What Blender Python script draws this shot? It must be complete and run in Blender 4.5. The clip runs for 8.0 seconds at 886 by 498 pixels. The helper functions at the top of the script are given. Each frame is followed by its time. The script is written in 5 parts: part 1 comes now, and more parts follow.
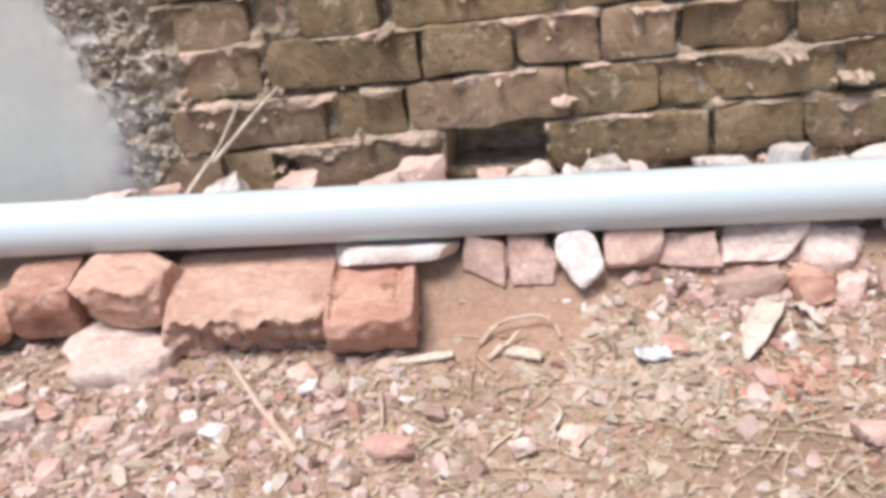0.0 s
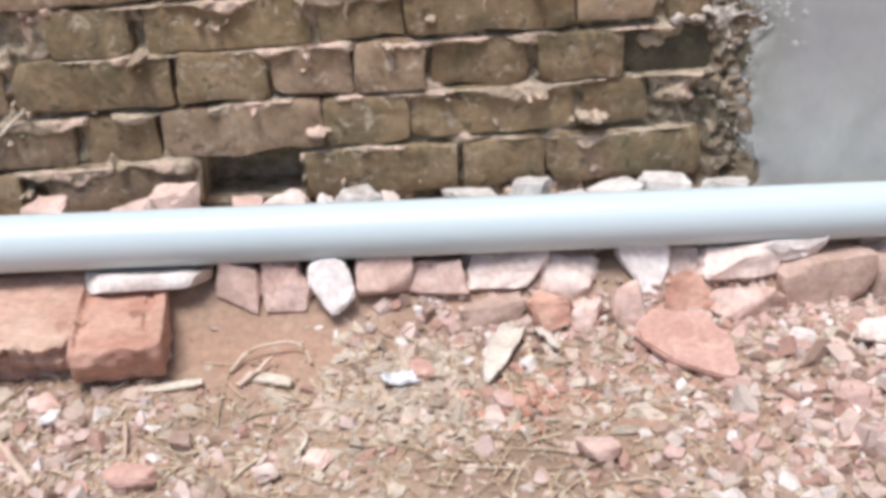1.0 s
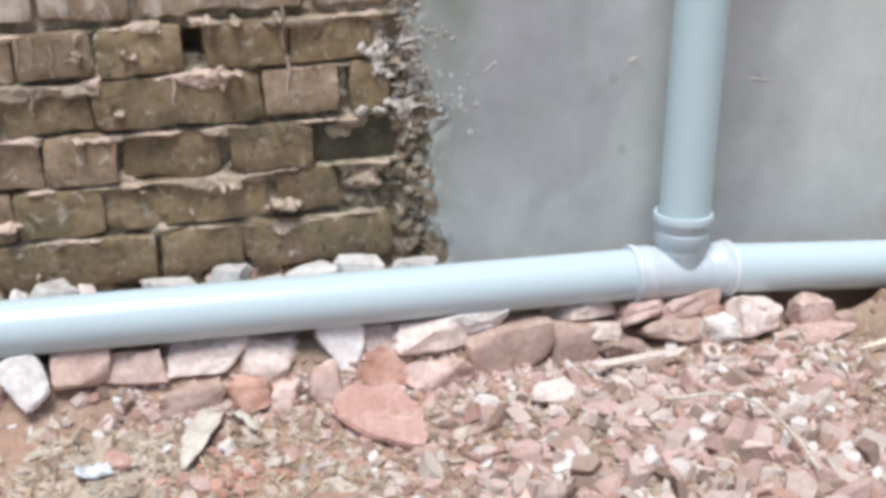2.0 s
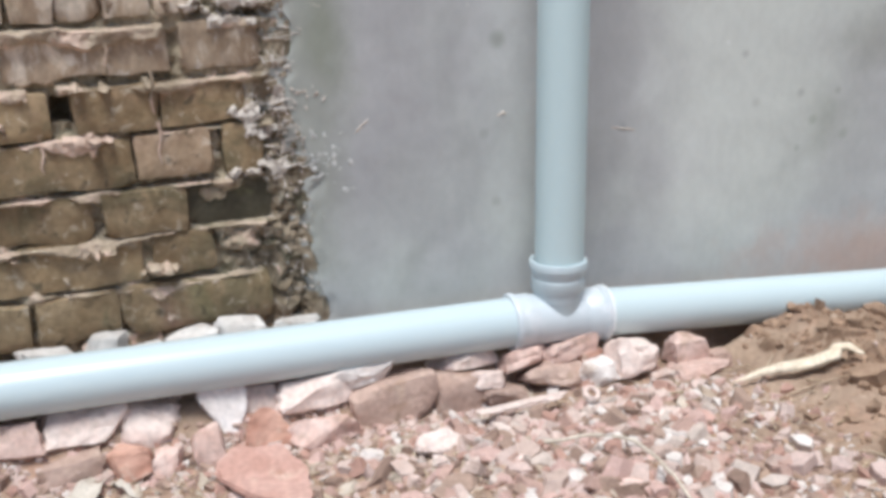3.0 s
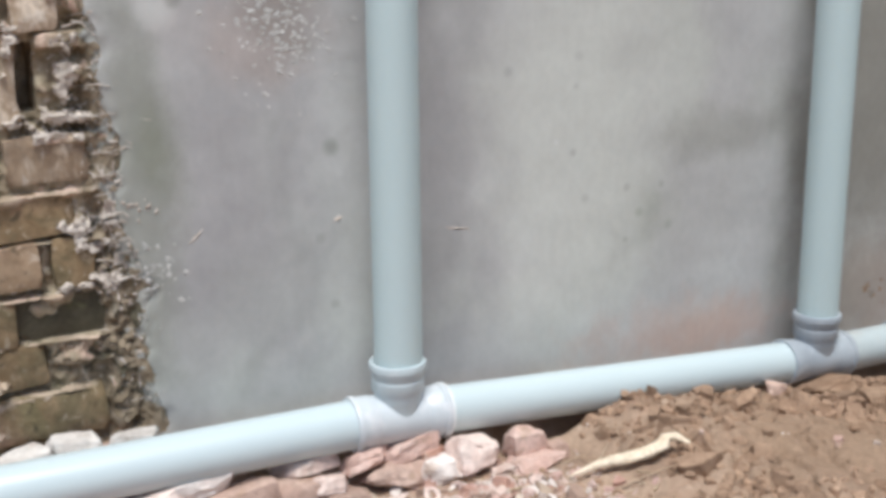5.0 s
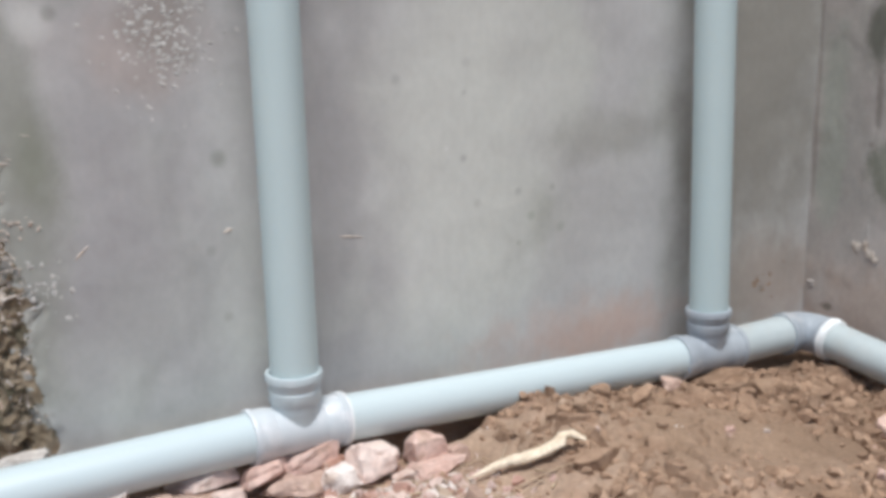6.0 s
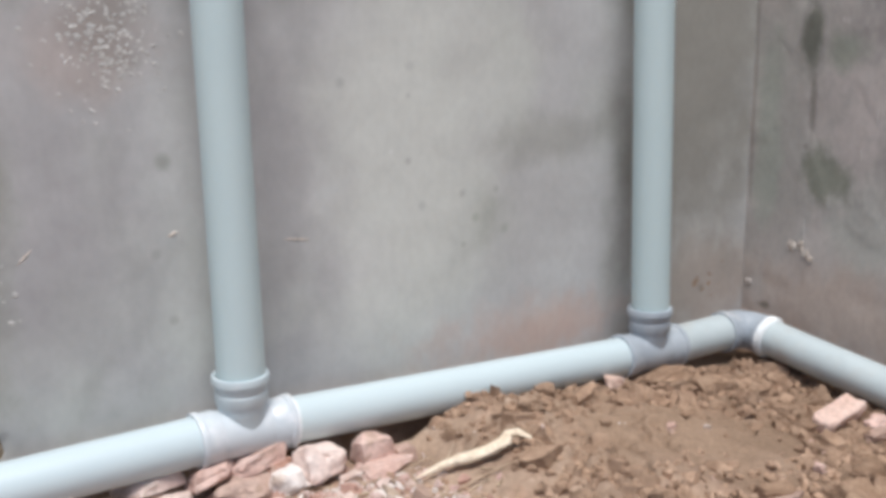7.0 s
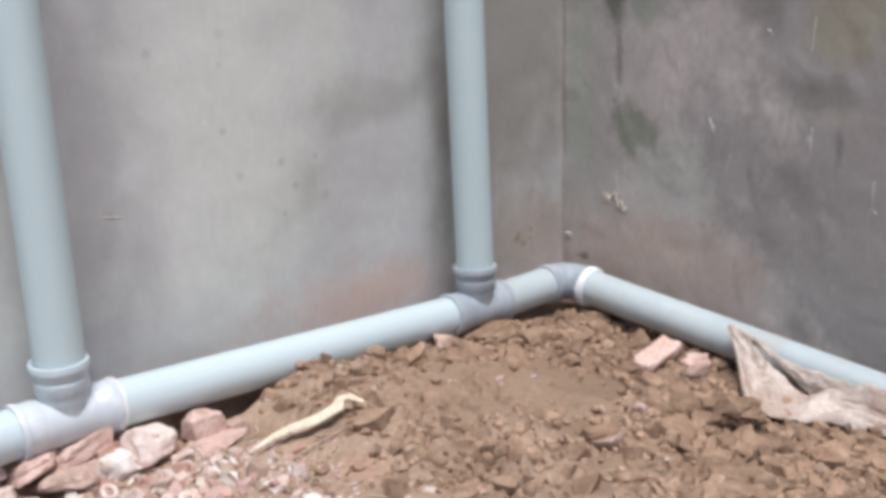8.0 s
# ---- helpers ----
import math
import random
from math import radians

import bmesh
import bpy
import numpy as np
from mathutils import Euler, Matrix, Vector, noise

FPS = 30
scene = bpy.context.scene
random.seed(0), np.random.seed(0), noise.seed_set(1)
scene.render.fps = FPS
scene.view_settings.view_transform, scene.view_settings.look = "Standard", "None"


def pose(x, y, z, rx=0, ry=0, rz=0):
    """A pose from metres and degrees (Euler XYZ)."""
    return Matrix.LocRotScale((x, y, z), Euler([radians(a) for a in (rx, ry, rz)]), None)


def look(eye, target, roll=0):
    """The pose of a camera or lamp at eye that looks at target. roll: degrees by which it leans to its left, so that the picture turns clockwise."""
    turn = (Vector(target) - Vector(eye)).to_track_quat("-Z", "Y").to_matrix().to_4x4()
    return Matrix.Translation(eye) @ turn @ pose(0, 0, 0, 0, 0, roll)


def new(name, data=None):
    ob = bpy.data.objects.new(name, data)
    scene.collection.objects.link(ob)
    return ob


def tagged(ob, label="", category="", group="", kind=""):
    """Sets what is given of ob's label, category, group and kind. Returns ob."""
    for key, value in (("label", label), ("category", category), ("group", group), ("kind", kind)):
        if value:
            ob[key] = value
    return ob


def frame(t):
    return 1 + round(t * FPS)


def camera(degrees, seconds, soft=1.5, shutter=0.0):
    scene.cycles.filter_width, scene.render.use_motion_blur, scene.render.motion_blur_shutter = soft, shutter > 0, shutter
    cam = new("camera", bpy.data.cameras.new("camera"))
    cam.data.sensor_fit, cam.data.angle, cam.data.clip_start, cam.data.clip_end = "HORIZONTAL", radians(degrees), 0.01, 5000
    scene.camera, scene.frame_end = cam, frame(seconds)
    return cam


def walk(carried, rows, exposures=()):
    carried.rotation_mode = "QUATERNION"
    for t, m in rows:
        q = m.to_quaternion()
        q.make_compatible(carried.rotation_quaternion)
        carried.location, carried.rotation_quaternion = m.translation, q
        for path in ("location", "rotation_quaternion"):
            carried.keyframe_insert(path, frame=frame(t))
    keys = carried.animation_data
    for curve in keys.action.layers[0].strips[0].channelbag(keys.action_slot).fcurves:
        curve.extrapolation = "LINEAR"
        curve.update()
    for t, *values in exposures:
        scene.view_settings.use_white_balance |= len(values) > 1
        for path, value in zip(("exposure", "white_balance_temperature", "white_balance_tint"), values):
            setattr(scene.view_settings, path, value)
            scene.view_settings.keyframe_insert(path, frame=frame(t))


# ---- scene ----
cam = camera(43.4, 8.0, soft=4.2)
PATH = [
    (0, (-0.079, -1.539, 0.707), (-0.378, 0.242, -0.154), -7.0),
    (0.3, (-0.064, -1.545, 0.703), (-0.304, 0.239, -0.170), -6.3),
    (0.5, (-0.053, -1.545, 0.698), (-0.19, 0.256, -0.16), -5.6),
    (0.7, (-0.041, -1.56, 0.701), (-0.068, 0.268, -0.111), -4.0),
    (0.8, (-0.031, -1.559, 0.708), (-0.010, 0.266, -0.110), -2.9),
    (1, (-0.017, -1.564, 0.713), (0.051, 0.25, -0.125), -1.8),
    (1.2, (0.008, -1.581, 0.719), (0.143, 0.251, -0.071), -0.8),
    (1.5, (0.047, -1.611, 0.728), (0.337, 0.23, 0.003), 1.1),
    (1.8, (0.073, -1.631, 0.733), (0.492, 0.188, 0.016), 0.4),
    (2, (0.088, -1.641, 0.735), (0.564, 0.17, 0.033), 0.4),
    (2.2, (0.093, -1.642, 0.748), (0.6, 0.162, 0.048), 0.3),
    (3.3, (0.128, -1.683, 0.729), (0.83, 0.108, 0.181), -0.5),
    (3.5, (0.126, -1.682, 0.747), (0.86, 0.104, 0.225), -0.3),
    (3.7, (0.132, -1.685, 0.757), (0.887, 0.098, 0.253), -0.4),
    (4, (0.139, -1.69, 0.773), (0.902, 0.094, 0.29), -0.5),
    (4.2, (0.109, -1.682, 0.799), (0.916, 0.085, 0.322), -0.4),
    (5.3, (0.19, -1.708, 0.825), (1.092, -0.002, 0.297), -0.9),
    (5.5, (0.197, -1.716, 0.82), (1.13, -0.024, 0.305), -1.8),
    (5.8, (0.200, -1.719, 0.812), (1.168, -0.045, 0.304), -1.5),
    (6, (0.194, -1.723, 0.809), (1.207, -0.069, 0.322), -1.1),
    (6.3, (0.195, -1.729, 0.808), (1.280, -0.122, 0.317), -0.7),
    (6.5, (0.188, -1.732, 0.807), (1.312, -0.15, 0.324), -0.2),
    (6.8, (0.182, -1.736, 0.809), (1.288, -0.143, 0.324), -0.6),
    (7, (0.183, -1.737, 0.811), (1.28, -0.137, 0.328), -0.8),
    (7.3, (0.198, -1.744, 0.812), (1.391, -0.212, 0.335), -1.6),
    (7.5, (0.203, -1.75, 0.814), (1.473, -0.281, 0.337), -1.5),
    (7.7, (0.202, -1.750, 0.812), (1.515, -0.332, 0.299), -1.8),
    (8, (0.195, -1.748, 0.806), (1.515, -0.348, 0.26), -1.9),
]
EXPOSURES = [(0.0, 0.67, 6480, 14), (1.0, 0.60, 6250, 11), (1.5, 0.52, 6120, 8), (2.0, 0.50, 5970, 6), (3.5, 0.48, 6150, 6), (4.0, 0.51, 6200, 6), (6.0, 0.39, 6280, 8), (7.0, 0.40, 6290, 9), (8.0, 0.47, 6240, 11)]
walk(cam, [(t, look(eye, target, roll)) for t, eye, target, roll in PATH], EXPOSURES)

# ---- light: an open, hazy sky over a yard, no clear shadows ----
world = bpy.data.worlds.new("hazy_sky")
scene.world = world
world.use_nodes = True
sky = world.node_tree.nodes.new("ShaderNodeTexSky")
sky.sky_type, sky.sun_disc = "NISHITA", False
sky.sun_elevation, sky.sun_rotation = radians(70), radians(210)
sky.air_density, sky.dust_density, sky.ozone_density = 1.0, 2.0, 1.5
world.node_tree.links.new(sky.outputs[0], world.node_tree.nodes["Background"].inputs[0])
world.node_tree.nodes["Background"].inputs[1].default_value = 0.09
sun = new("sun", bpy.data.lights.new("sun", "SUN"))
sun.data.energy, sun.data.angle, sun.data.color = 2.9, radians(24), (1.0, 0.97, 0.93)
sun.matrix_world = look((-0.8, -1.4, 4.4), (0, 0, 0))

# ---- materials ----
CORNER = 2.255          # face of the side wall


def surface(name, low, high, scale=20.0, rough=0.9, bump=0.3, fine=160.0, patches=(), wobble=0.0, vary=0.0, stretch=(1, 1, 1), island=False, spec=0.3, speck=0.8, detail=8.0, marks=(), zones=(), gain=1.0):
    """Two base colours mixed by noise, then patches of (colour, scale, from, to, strength); fine relief; tint by object
    or by island.
    marks: small round stains and painted dents (x, y, z, radius, colour). zones: soft fields of stain or painted shade
    (colour, centre, half sizes, noise scale, strength, and where it fades from and to)."""
    def lift(c):
        return tuple(gain * v for v in c)

    m = bpy.data.materials.new(name)
    m.use_nodes = True
    nodes, links = m.node_tree.nodes, m.node_tree.links
    shade = nodes["Principled BSDF"]
    place = nodes.new("ShaderNodeNewGeometry")
    where = nodes.new("ShaderNodeMapping")
    where.inputs["Scale"].default_value = stretch
    links.new(place.outputs["Position"], where.inputs["Vector"])

    def cloud(size, detail=6.0, roughness=0.6, distortion=0.0):
        n = nodes.new("ShaderNodeTexNoise")
        n.inputs["Scale"].default_value, n.inputs["Detail"].default_value = size, detail
        n.inputs["Roughness"].default_value, n.inputs["Distortion"].default_value = roughness, distortion
        links.new(where.outputs[0], n.inputs["Vector"])
        return n.outputs["Fac"]

    def blend(fac, a, b, mode="MIX"):
        mix = nodes.new("ShaderNodeMix")
        mix.data_type, mix.blend_type = "RGBA", mode
        for socket, value in ((mix.inputs[0], fac), (mix.inputs[6], a), (mix.inputs[7], b)):
            if isinstance(value, (int, float)):
                socket.default_value = value
            elif isinstance(value, tuple):
                socket.default_value = (*value, 1)
            else:
                links.new(value, socket)
        return mix.outputs[2]

    def ramp(value, lo, hi, top=1.0):
        r = nodes.new("ShaderNodeMapRange")
        r.interpolation_type = "SMOOTHSTEP"
        r.inputs[1].default_value, r.inputs[2].default_value, r.inputs[4].default_value = lo, hi, top
        links.new(value, r.inputs[0])
        return r.outputs[0]

    def ramp_down(value, near, far, top):
        r = nodes.new("ShaderNodeMapRange")
        r.interpolation_type = "SMOOTHSTEP"
        r.inputs[1].default_value, r.inputs[2].default_value = near, far
        r.inputs[3].default_value, r.inputs[4].default_value = top, 0.0
        links.new(value, r.inputs[0])
        return r.outputs[0]

    colour = blend(ramp(cloud(scale), 0.32, 0.68), lift(low), lift(high))
    for tint, size, lo, hi, strength in patches:
        colour = blend(ramp(cloud(size, detail, 0.58 if detail < 5 else 0.65, wobble), lo, hi, strength), colour, lift(tint))
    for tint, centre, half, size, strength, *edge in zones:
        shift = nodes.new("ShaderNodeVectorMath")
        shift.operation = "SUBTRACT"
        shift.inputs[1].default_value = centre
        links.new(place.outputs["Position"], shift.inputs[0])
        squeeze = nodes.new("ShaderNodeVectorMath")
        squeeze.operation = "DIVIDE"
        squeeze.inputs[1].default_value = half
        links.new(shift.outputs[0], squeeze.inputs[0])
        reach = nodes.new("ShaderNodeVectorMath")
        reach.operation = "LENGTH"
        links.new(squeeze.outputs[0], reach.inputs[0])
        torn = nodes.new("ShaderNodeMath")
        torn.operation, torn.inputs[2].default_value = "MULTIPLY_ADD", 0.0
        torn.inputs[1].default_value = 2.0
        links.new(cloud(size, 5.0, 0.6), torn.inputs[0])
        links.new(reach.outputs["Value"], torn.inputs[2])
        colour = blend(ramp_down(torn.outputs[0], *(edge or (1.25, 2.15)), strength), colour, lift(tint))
    for x, y, z, radius, tint in marks:
        far = nodes.new("ShaderNodeVectorMath")
        far.operation = "DISTANCE"
        far.inputs[1].default_value = (x, y, z)
        links.new(place.outputs["Position"], far.inputs[0])
        colour = blend(ramp_down(far.outputs["Value"], radius * 0.2, radius, 0.4), colour, lift(tint))
    if vary:
        chance = place.outputs["Random Per Island"] if island else nodes.new("ShaderNodeObjectInfo").outputs["Random"]
        hsv = nodes.new("ShaderNodeHueSaturation")
        links.new(ramp(chance, 0.0, 1.0, 1.0), hsv.inputs["Fac"])
        spread = nodes.new("ShaderNodeMapRange")
        spread.inputs[3].default_value, spread.inputs[4].default_value = 1 - vary, 1 + vary
        links.new(chance, spread.inputs[0])
        links.new(spread.outputs[0], hsv.inputs["Value"])
        hsv.inputs["Fac"].default_value = 1.0
        links.remove(hsv.inputs["Fac"].links[0])
        links.new(colour, hsv.inputs["Color"])
        colour = hsv.outputs[0]
    grain = blend(ramp(cloud(fine, 4.0), 0.25, 0.75), (0.78, 0.78, 0.78), (1.15, 1.15, 1.15))
    colour = blend(speck, colour, grain, "MULTIPLY")
    links.new(colour, shade.inputs["Base Color"])
    shade.inputs["Roughness"].default_value = rough
    shade.inputs["Specular IOR Level"].default_value = spec
    if bump:
        relief = nodes.new("ShaderNodeBump")
        relief.inputs["Strength"].default_value, relief.inputs["Distance"].default_value = bump, 0.006
        links.new(cloud(fine * 0.6, 8.0, 0.7), relief.inputs["Height"])
        links.new(relief.outputs[0], shade.inputs["Normal"])
    return m


def chip_colours(name, colours, rough=0.95, fine=300.0):
    """Each loose piece takes one of several colours."""
    m = surface(name, (0.8, 0.8, 0.8), (1.0, 1.0, 1.0), 60, rough, 0.25, fine)
    nodes, links = m.node_tree.nodes, m.node_tree.links
    shade = nodes["Principled BSDF"]
    grain = shade.inputs["Base Color"].links[0].from_socket
    pick = nodes.new("ShaderNodeValToRGB")
    pick.color_ramp.interpolation = "CONSTANT"
    links.new(nodes.new("ShaderNodeNewGeometry").outputs["Random Per Island"], pick.inputs[0])
    pick.color_ramp.elements[0].color = (*colours[0], 1)
    pick.color_ramp.elements[1].position, pick.color_ramp.elements[1].color = 1 / len(colours), (*colours[1], 1)
    for i, c in enumerate(colours[2:], 2):
        pick.color_ramp.elements.new(i / len(colours)).color = (*c, 1)
    mix = nodes.new("ShaderNodeMix")
    mix.data_type, mix.blend_type = "RGBA", "MULTIPLY"
    mix.inputs[0].default_value = 1.0
    links.new(pick.outputs[0], mix.inputs[6])
    links.new(grain, mix.inputs[7])
    links.new(mix.outputs[2], shade.inputs["Base Color"])
    return m


OLD_BRICK = surface("old_brick", (0.232, 0.160, 0.089), (0.352, 0.258, 0.157), 18, 0.97, 0.8, 90,
                    [((0.15, 0.125, 0.072), 9, 0.48, 0.64, 0.75), ((0.20, 0.19, 0.10), 5, 0.55, 0.68, 0.5), ((0.37, 0.23, 0.165), 6, 0.56, 0.72, 0.6), ((0.50, 0.42, 0.32), 44, 0.56, 0.65, 0.7), ((0.09, 0.075, 0.05), 36, 0.58, 0.67, 0.75)], 0.8, 0.18)
ROSE_BRICK = surface("rosy_old_brick", (0.250, 0.172, 0.108), (0.365, 0.264, 0.178), 15, 0.97, 0.8, 90,
                     [((0.19, 0.15, 0.09), 9, 0.50, 0.66, 0.7), ((0.38, 0.265, 0.205), 7, 0.54, 0.70, 0.5), ((0.52, 0.43, 0.34), 40, 0.56, 0.65, 0.7), ((0.11, 0.085, 0.06), 36, 0.58, 0.67, 0.7)], 0.8, 0.15)
MORTAR = surface("lime_mortar", (0.27, 0.215, 0.145), (0.50, 0.42, 0.31), 34, 1.0, 0.8, 120,
                 [((0.10, 0.09, 0.055), 13, 0.54, 0.66, 0.8), ((0.66, 0.58, 0.47), 28, 0.56, 0.68, 0.8)], 1.0)
DAUB = surface("crumbling_daub", (0.215, 0.165, 0.11), (0.36, 0.29, 0.21), 24, 1.0, 0.9, 130,
                 [((0.08, 0.072, 0.048), 20, 0.50, 0.60, 0.85), ((0.56, 0.49, 0.415), 30, 0.56, 0.66, 0.7), ((0.20, 0.20, 0.13), 8, 0.58, 0.70, 0.5)], 1.0)
BED_MORTAR = surface("bed_mortar", (0.31, 0.24, 0.17), (0.46, 0.37, 0.28), 14, 1.0, 0.7, 120,
                     [((0.66, 0.485, 0.39), 7, 0.44, 0.58, 0.85), ((0.20, 0.17, 0.11), 17, 0.56, 0.70, 0.7)], 0.6)
DAUB_GREY = surface("thin_daub", (0.285, 0.285, 0.26), (0.43, 0.428, 0.40), 26, 0.95, 0.5, 120,
                      [((0.19, 0.18, 0.145), 14, 0.53, 0.66, 0.7), ((0.52, 0.51, 0.485), 24, 0.57, 0.69, 0.6)], 0.8)
DAUB_SANDY = surface("sandy_daub", (0.24, 0.20, 0.145), (0.39, 0.335, 0.26), 24, 1.0, 0.8, 130,
                     [((0.13, 0.11, 0.075), 20, 0.56, 0.68, 0.7), ((0.64, 0.565, 0.48), 34, 0.51, 0.63, 0.8), ((0.24, 0.25, 0.16), 8, 0.57, 0.70, 0.5)], 0.8)
DAUB_FROST = surface("frosted_daub", (0.36, 0.335, 0.295), (0.52, 0.495, 0.45), 26, 0.95, 0.5, 120, [((0.26, 0.245, 0.205), 14, 0.57, 0.70, 0.6)], 0.8)
DAUB_PALE = surface("cement_splash", (0.49, 0.42, 0.36), (0.67, 0.60, 0.535), 50, 1.0, 0.7, 160, [((0.33, 0.29, 0.24), 34, 0.56, 0.68, 0.6)])
# the coat varies in lilac, green-grey and brown fields, with a few stains
# the field at x 2.08 is browner plaster with corner shade painted into it
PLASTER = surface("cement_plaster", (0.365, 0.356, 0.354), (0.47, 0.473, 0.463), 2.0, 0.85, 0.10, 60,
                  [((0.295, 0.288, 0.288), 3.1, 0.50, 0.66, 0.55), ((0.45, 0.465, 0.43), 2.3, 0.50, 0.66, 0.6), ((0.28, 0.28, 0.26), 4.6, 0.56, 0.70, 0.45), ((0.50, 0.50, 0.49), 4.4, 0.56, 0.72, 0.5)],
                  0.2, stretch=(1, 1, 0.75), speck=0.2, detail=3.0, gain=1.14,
                  # smudges, plus dents and a chipped hole whose shade is only coloured on
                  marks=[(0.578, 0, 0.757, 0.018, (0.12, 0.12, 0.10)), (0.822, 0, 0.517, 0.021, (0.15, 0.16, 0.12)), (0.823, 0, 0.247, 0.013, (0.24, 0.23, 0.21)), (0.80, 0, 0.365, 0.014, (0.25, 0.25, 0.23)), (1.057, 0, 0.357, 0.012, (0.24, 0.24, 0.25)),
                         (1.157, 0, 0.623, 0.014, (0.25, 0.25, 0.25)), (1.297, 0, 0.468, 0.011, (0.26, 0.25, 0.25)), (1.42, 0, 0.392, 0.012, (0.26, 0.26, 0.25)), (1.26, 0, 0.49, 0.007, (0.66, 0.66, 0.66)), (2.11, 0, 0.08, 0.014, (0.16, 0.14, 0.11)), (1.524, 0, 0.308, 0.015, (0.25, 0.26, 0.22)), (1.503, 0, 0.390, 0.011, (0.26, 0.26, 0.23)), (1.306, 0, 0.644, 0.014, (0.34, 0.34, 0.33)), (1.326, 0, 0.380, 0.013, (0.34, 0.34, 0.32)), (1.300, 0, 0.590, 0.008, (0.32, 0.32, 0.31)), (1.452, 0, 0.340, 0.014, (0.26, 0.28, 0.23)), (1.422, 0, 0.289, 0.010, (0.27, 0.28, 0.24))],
                  # the bands at x 1.03 and 1.74 also carry the pipes' shade, painted in
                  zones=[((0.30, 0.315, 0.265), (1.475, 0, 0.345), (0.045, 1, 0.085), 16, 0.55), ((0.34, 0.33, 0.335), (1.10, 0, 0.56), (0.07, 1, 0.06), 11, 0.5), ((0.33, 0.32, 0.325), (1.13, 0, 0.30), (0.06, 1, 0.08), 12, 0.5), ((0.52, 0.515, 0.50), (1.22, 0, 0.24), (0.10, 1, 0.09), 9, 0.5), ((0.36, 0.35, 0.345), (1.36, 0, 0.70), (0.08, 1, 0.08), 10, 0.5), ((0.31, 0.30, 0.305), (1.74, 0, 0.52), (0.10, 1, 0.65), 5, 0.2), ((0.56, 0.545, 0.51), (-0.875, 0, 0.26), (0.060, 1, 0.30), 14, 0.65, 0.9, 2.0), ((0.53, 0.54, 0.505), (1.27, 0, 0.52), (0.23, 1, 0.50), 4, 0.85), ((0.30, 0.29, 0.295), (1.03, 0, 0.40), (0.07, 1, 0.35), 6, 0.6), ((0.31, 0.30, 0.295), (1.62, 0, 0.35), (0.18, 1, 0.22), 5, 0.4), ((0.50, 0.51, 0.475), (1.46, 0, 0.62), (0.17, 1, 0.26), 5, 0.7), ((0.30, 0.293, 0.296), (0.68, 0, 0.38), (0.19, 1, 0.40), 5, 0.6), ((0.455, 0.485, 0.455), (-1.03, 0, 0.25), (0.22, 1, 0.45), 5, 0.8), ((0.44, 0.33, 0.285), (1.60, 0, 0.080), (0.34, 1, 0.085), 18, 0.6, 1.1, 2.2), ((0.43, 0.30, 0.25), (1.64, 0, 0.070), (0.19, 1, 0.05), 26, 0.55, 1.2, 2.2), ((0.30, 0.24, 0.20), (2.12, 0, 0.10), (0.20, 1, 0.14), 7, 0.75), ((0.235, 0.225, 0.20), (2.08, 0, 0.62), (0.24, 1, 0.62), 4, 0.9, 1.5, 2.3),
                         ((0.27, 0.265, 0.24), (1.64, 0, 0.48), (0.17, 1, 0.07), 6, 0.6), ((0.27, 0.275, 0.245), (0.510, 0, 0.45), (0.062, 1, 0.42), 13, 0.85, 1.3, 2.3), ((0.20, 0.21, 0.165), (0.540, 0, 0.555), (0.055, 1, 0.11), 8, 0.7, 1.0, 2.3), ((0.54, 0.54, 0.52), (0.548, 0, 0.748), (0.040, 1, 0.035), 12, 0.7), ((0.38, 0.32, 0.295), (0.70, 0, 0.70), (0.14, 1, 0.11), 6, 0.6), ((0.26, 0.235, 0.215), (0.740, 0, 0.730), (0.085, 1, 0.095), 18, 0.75)])
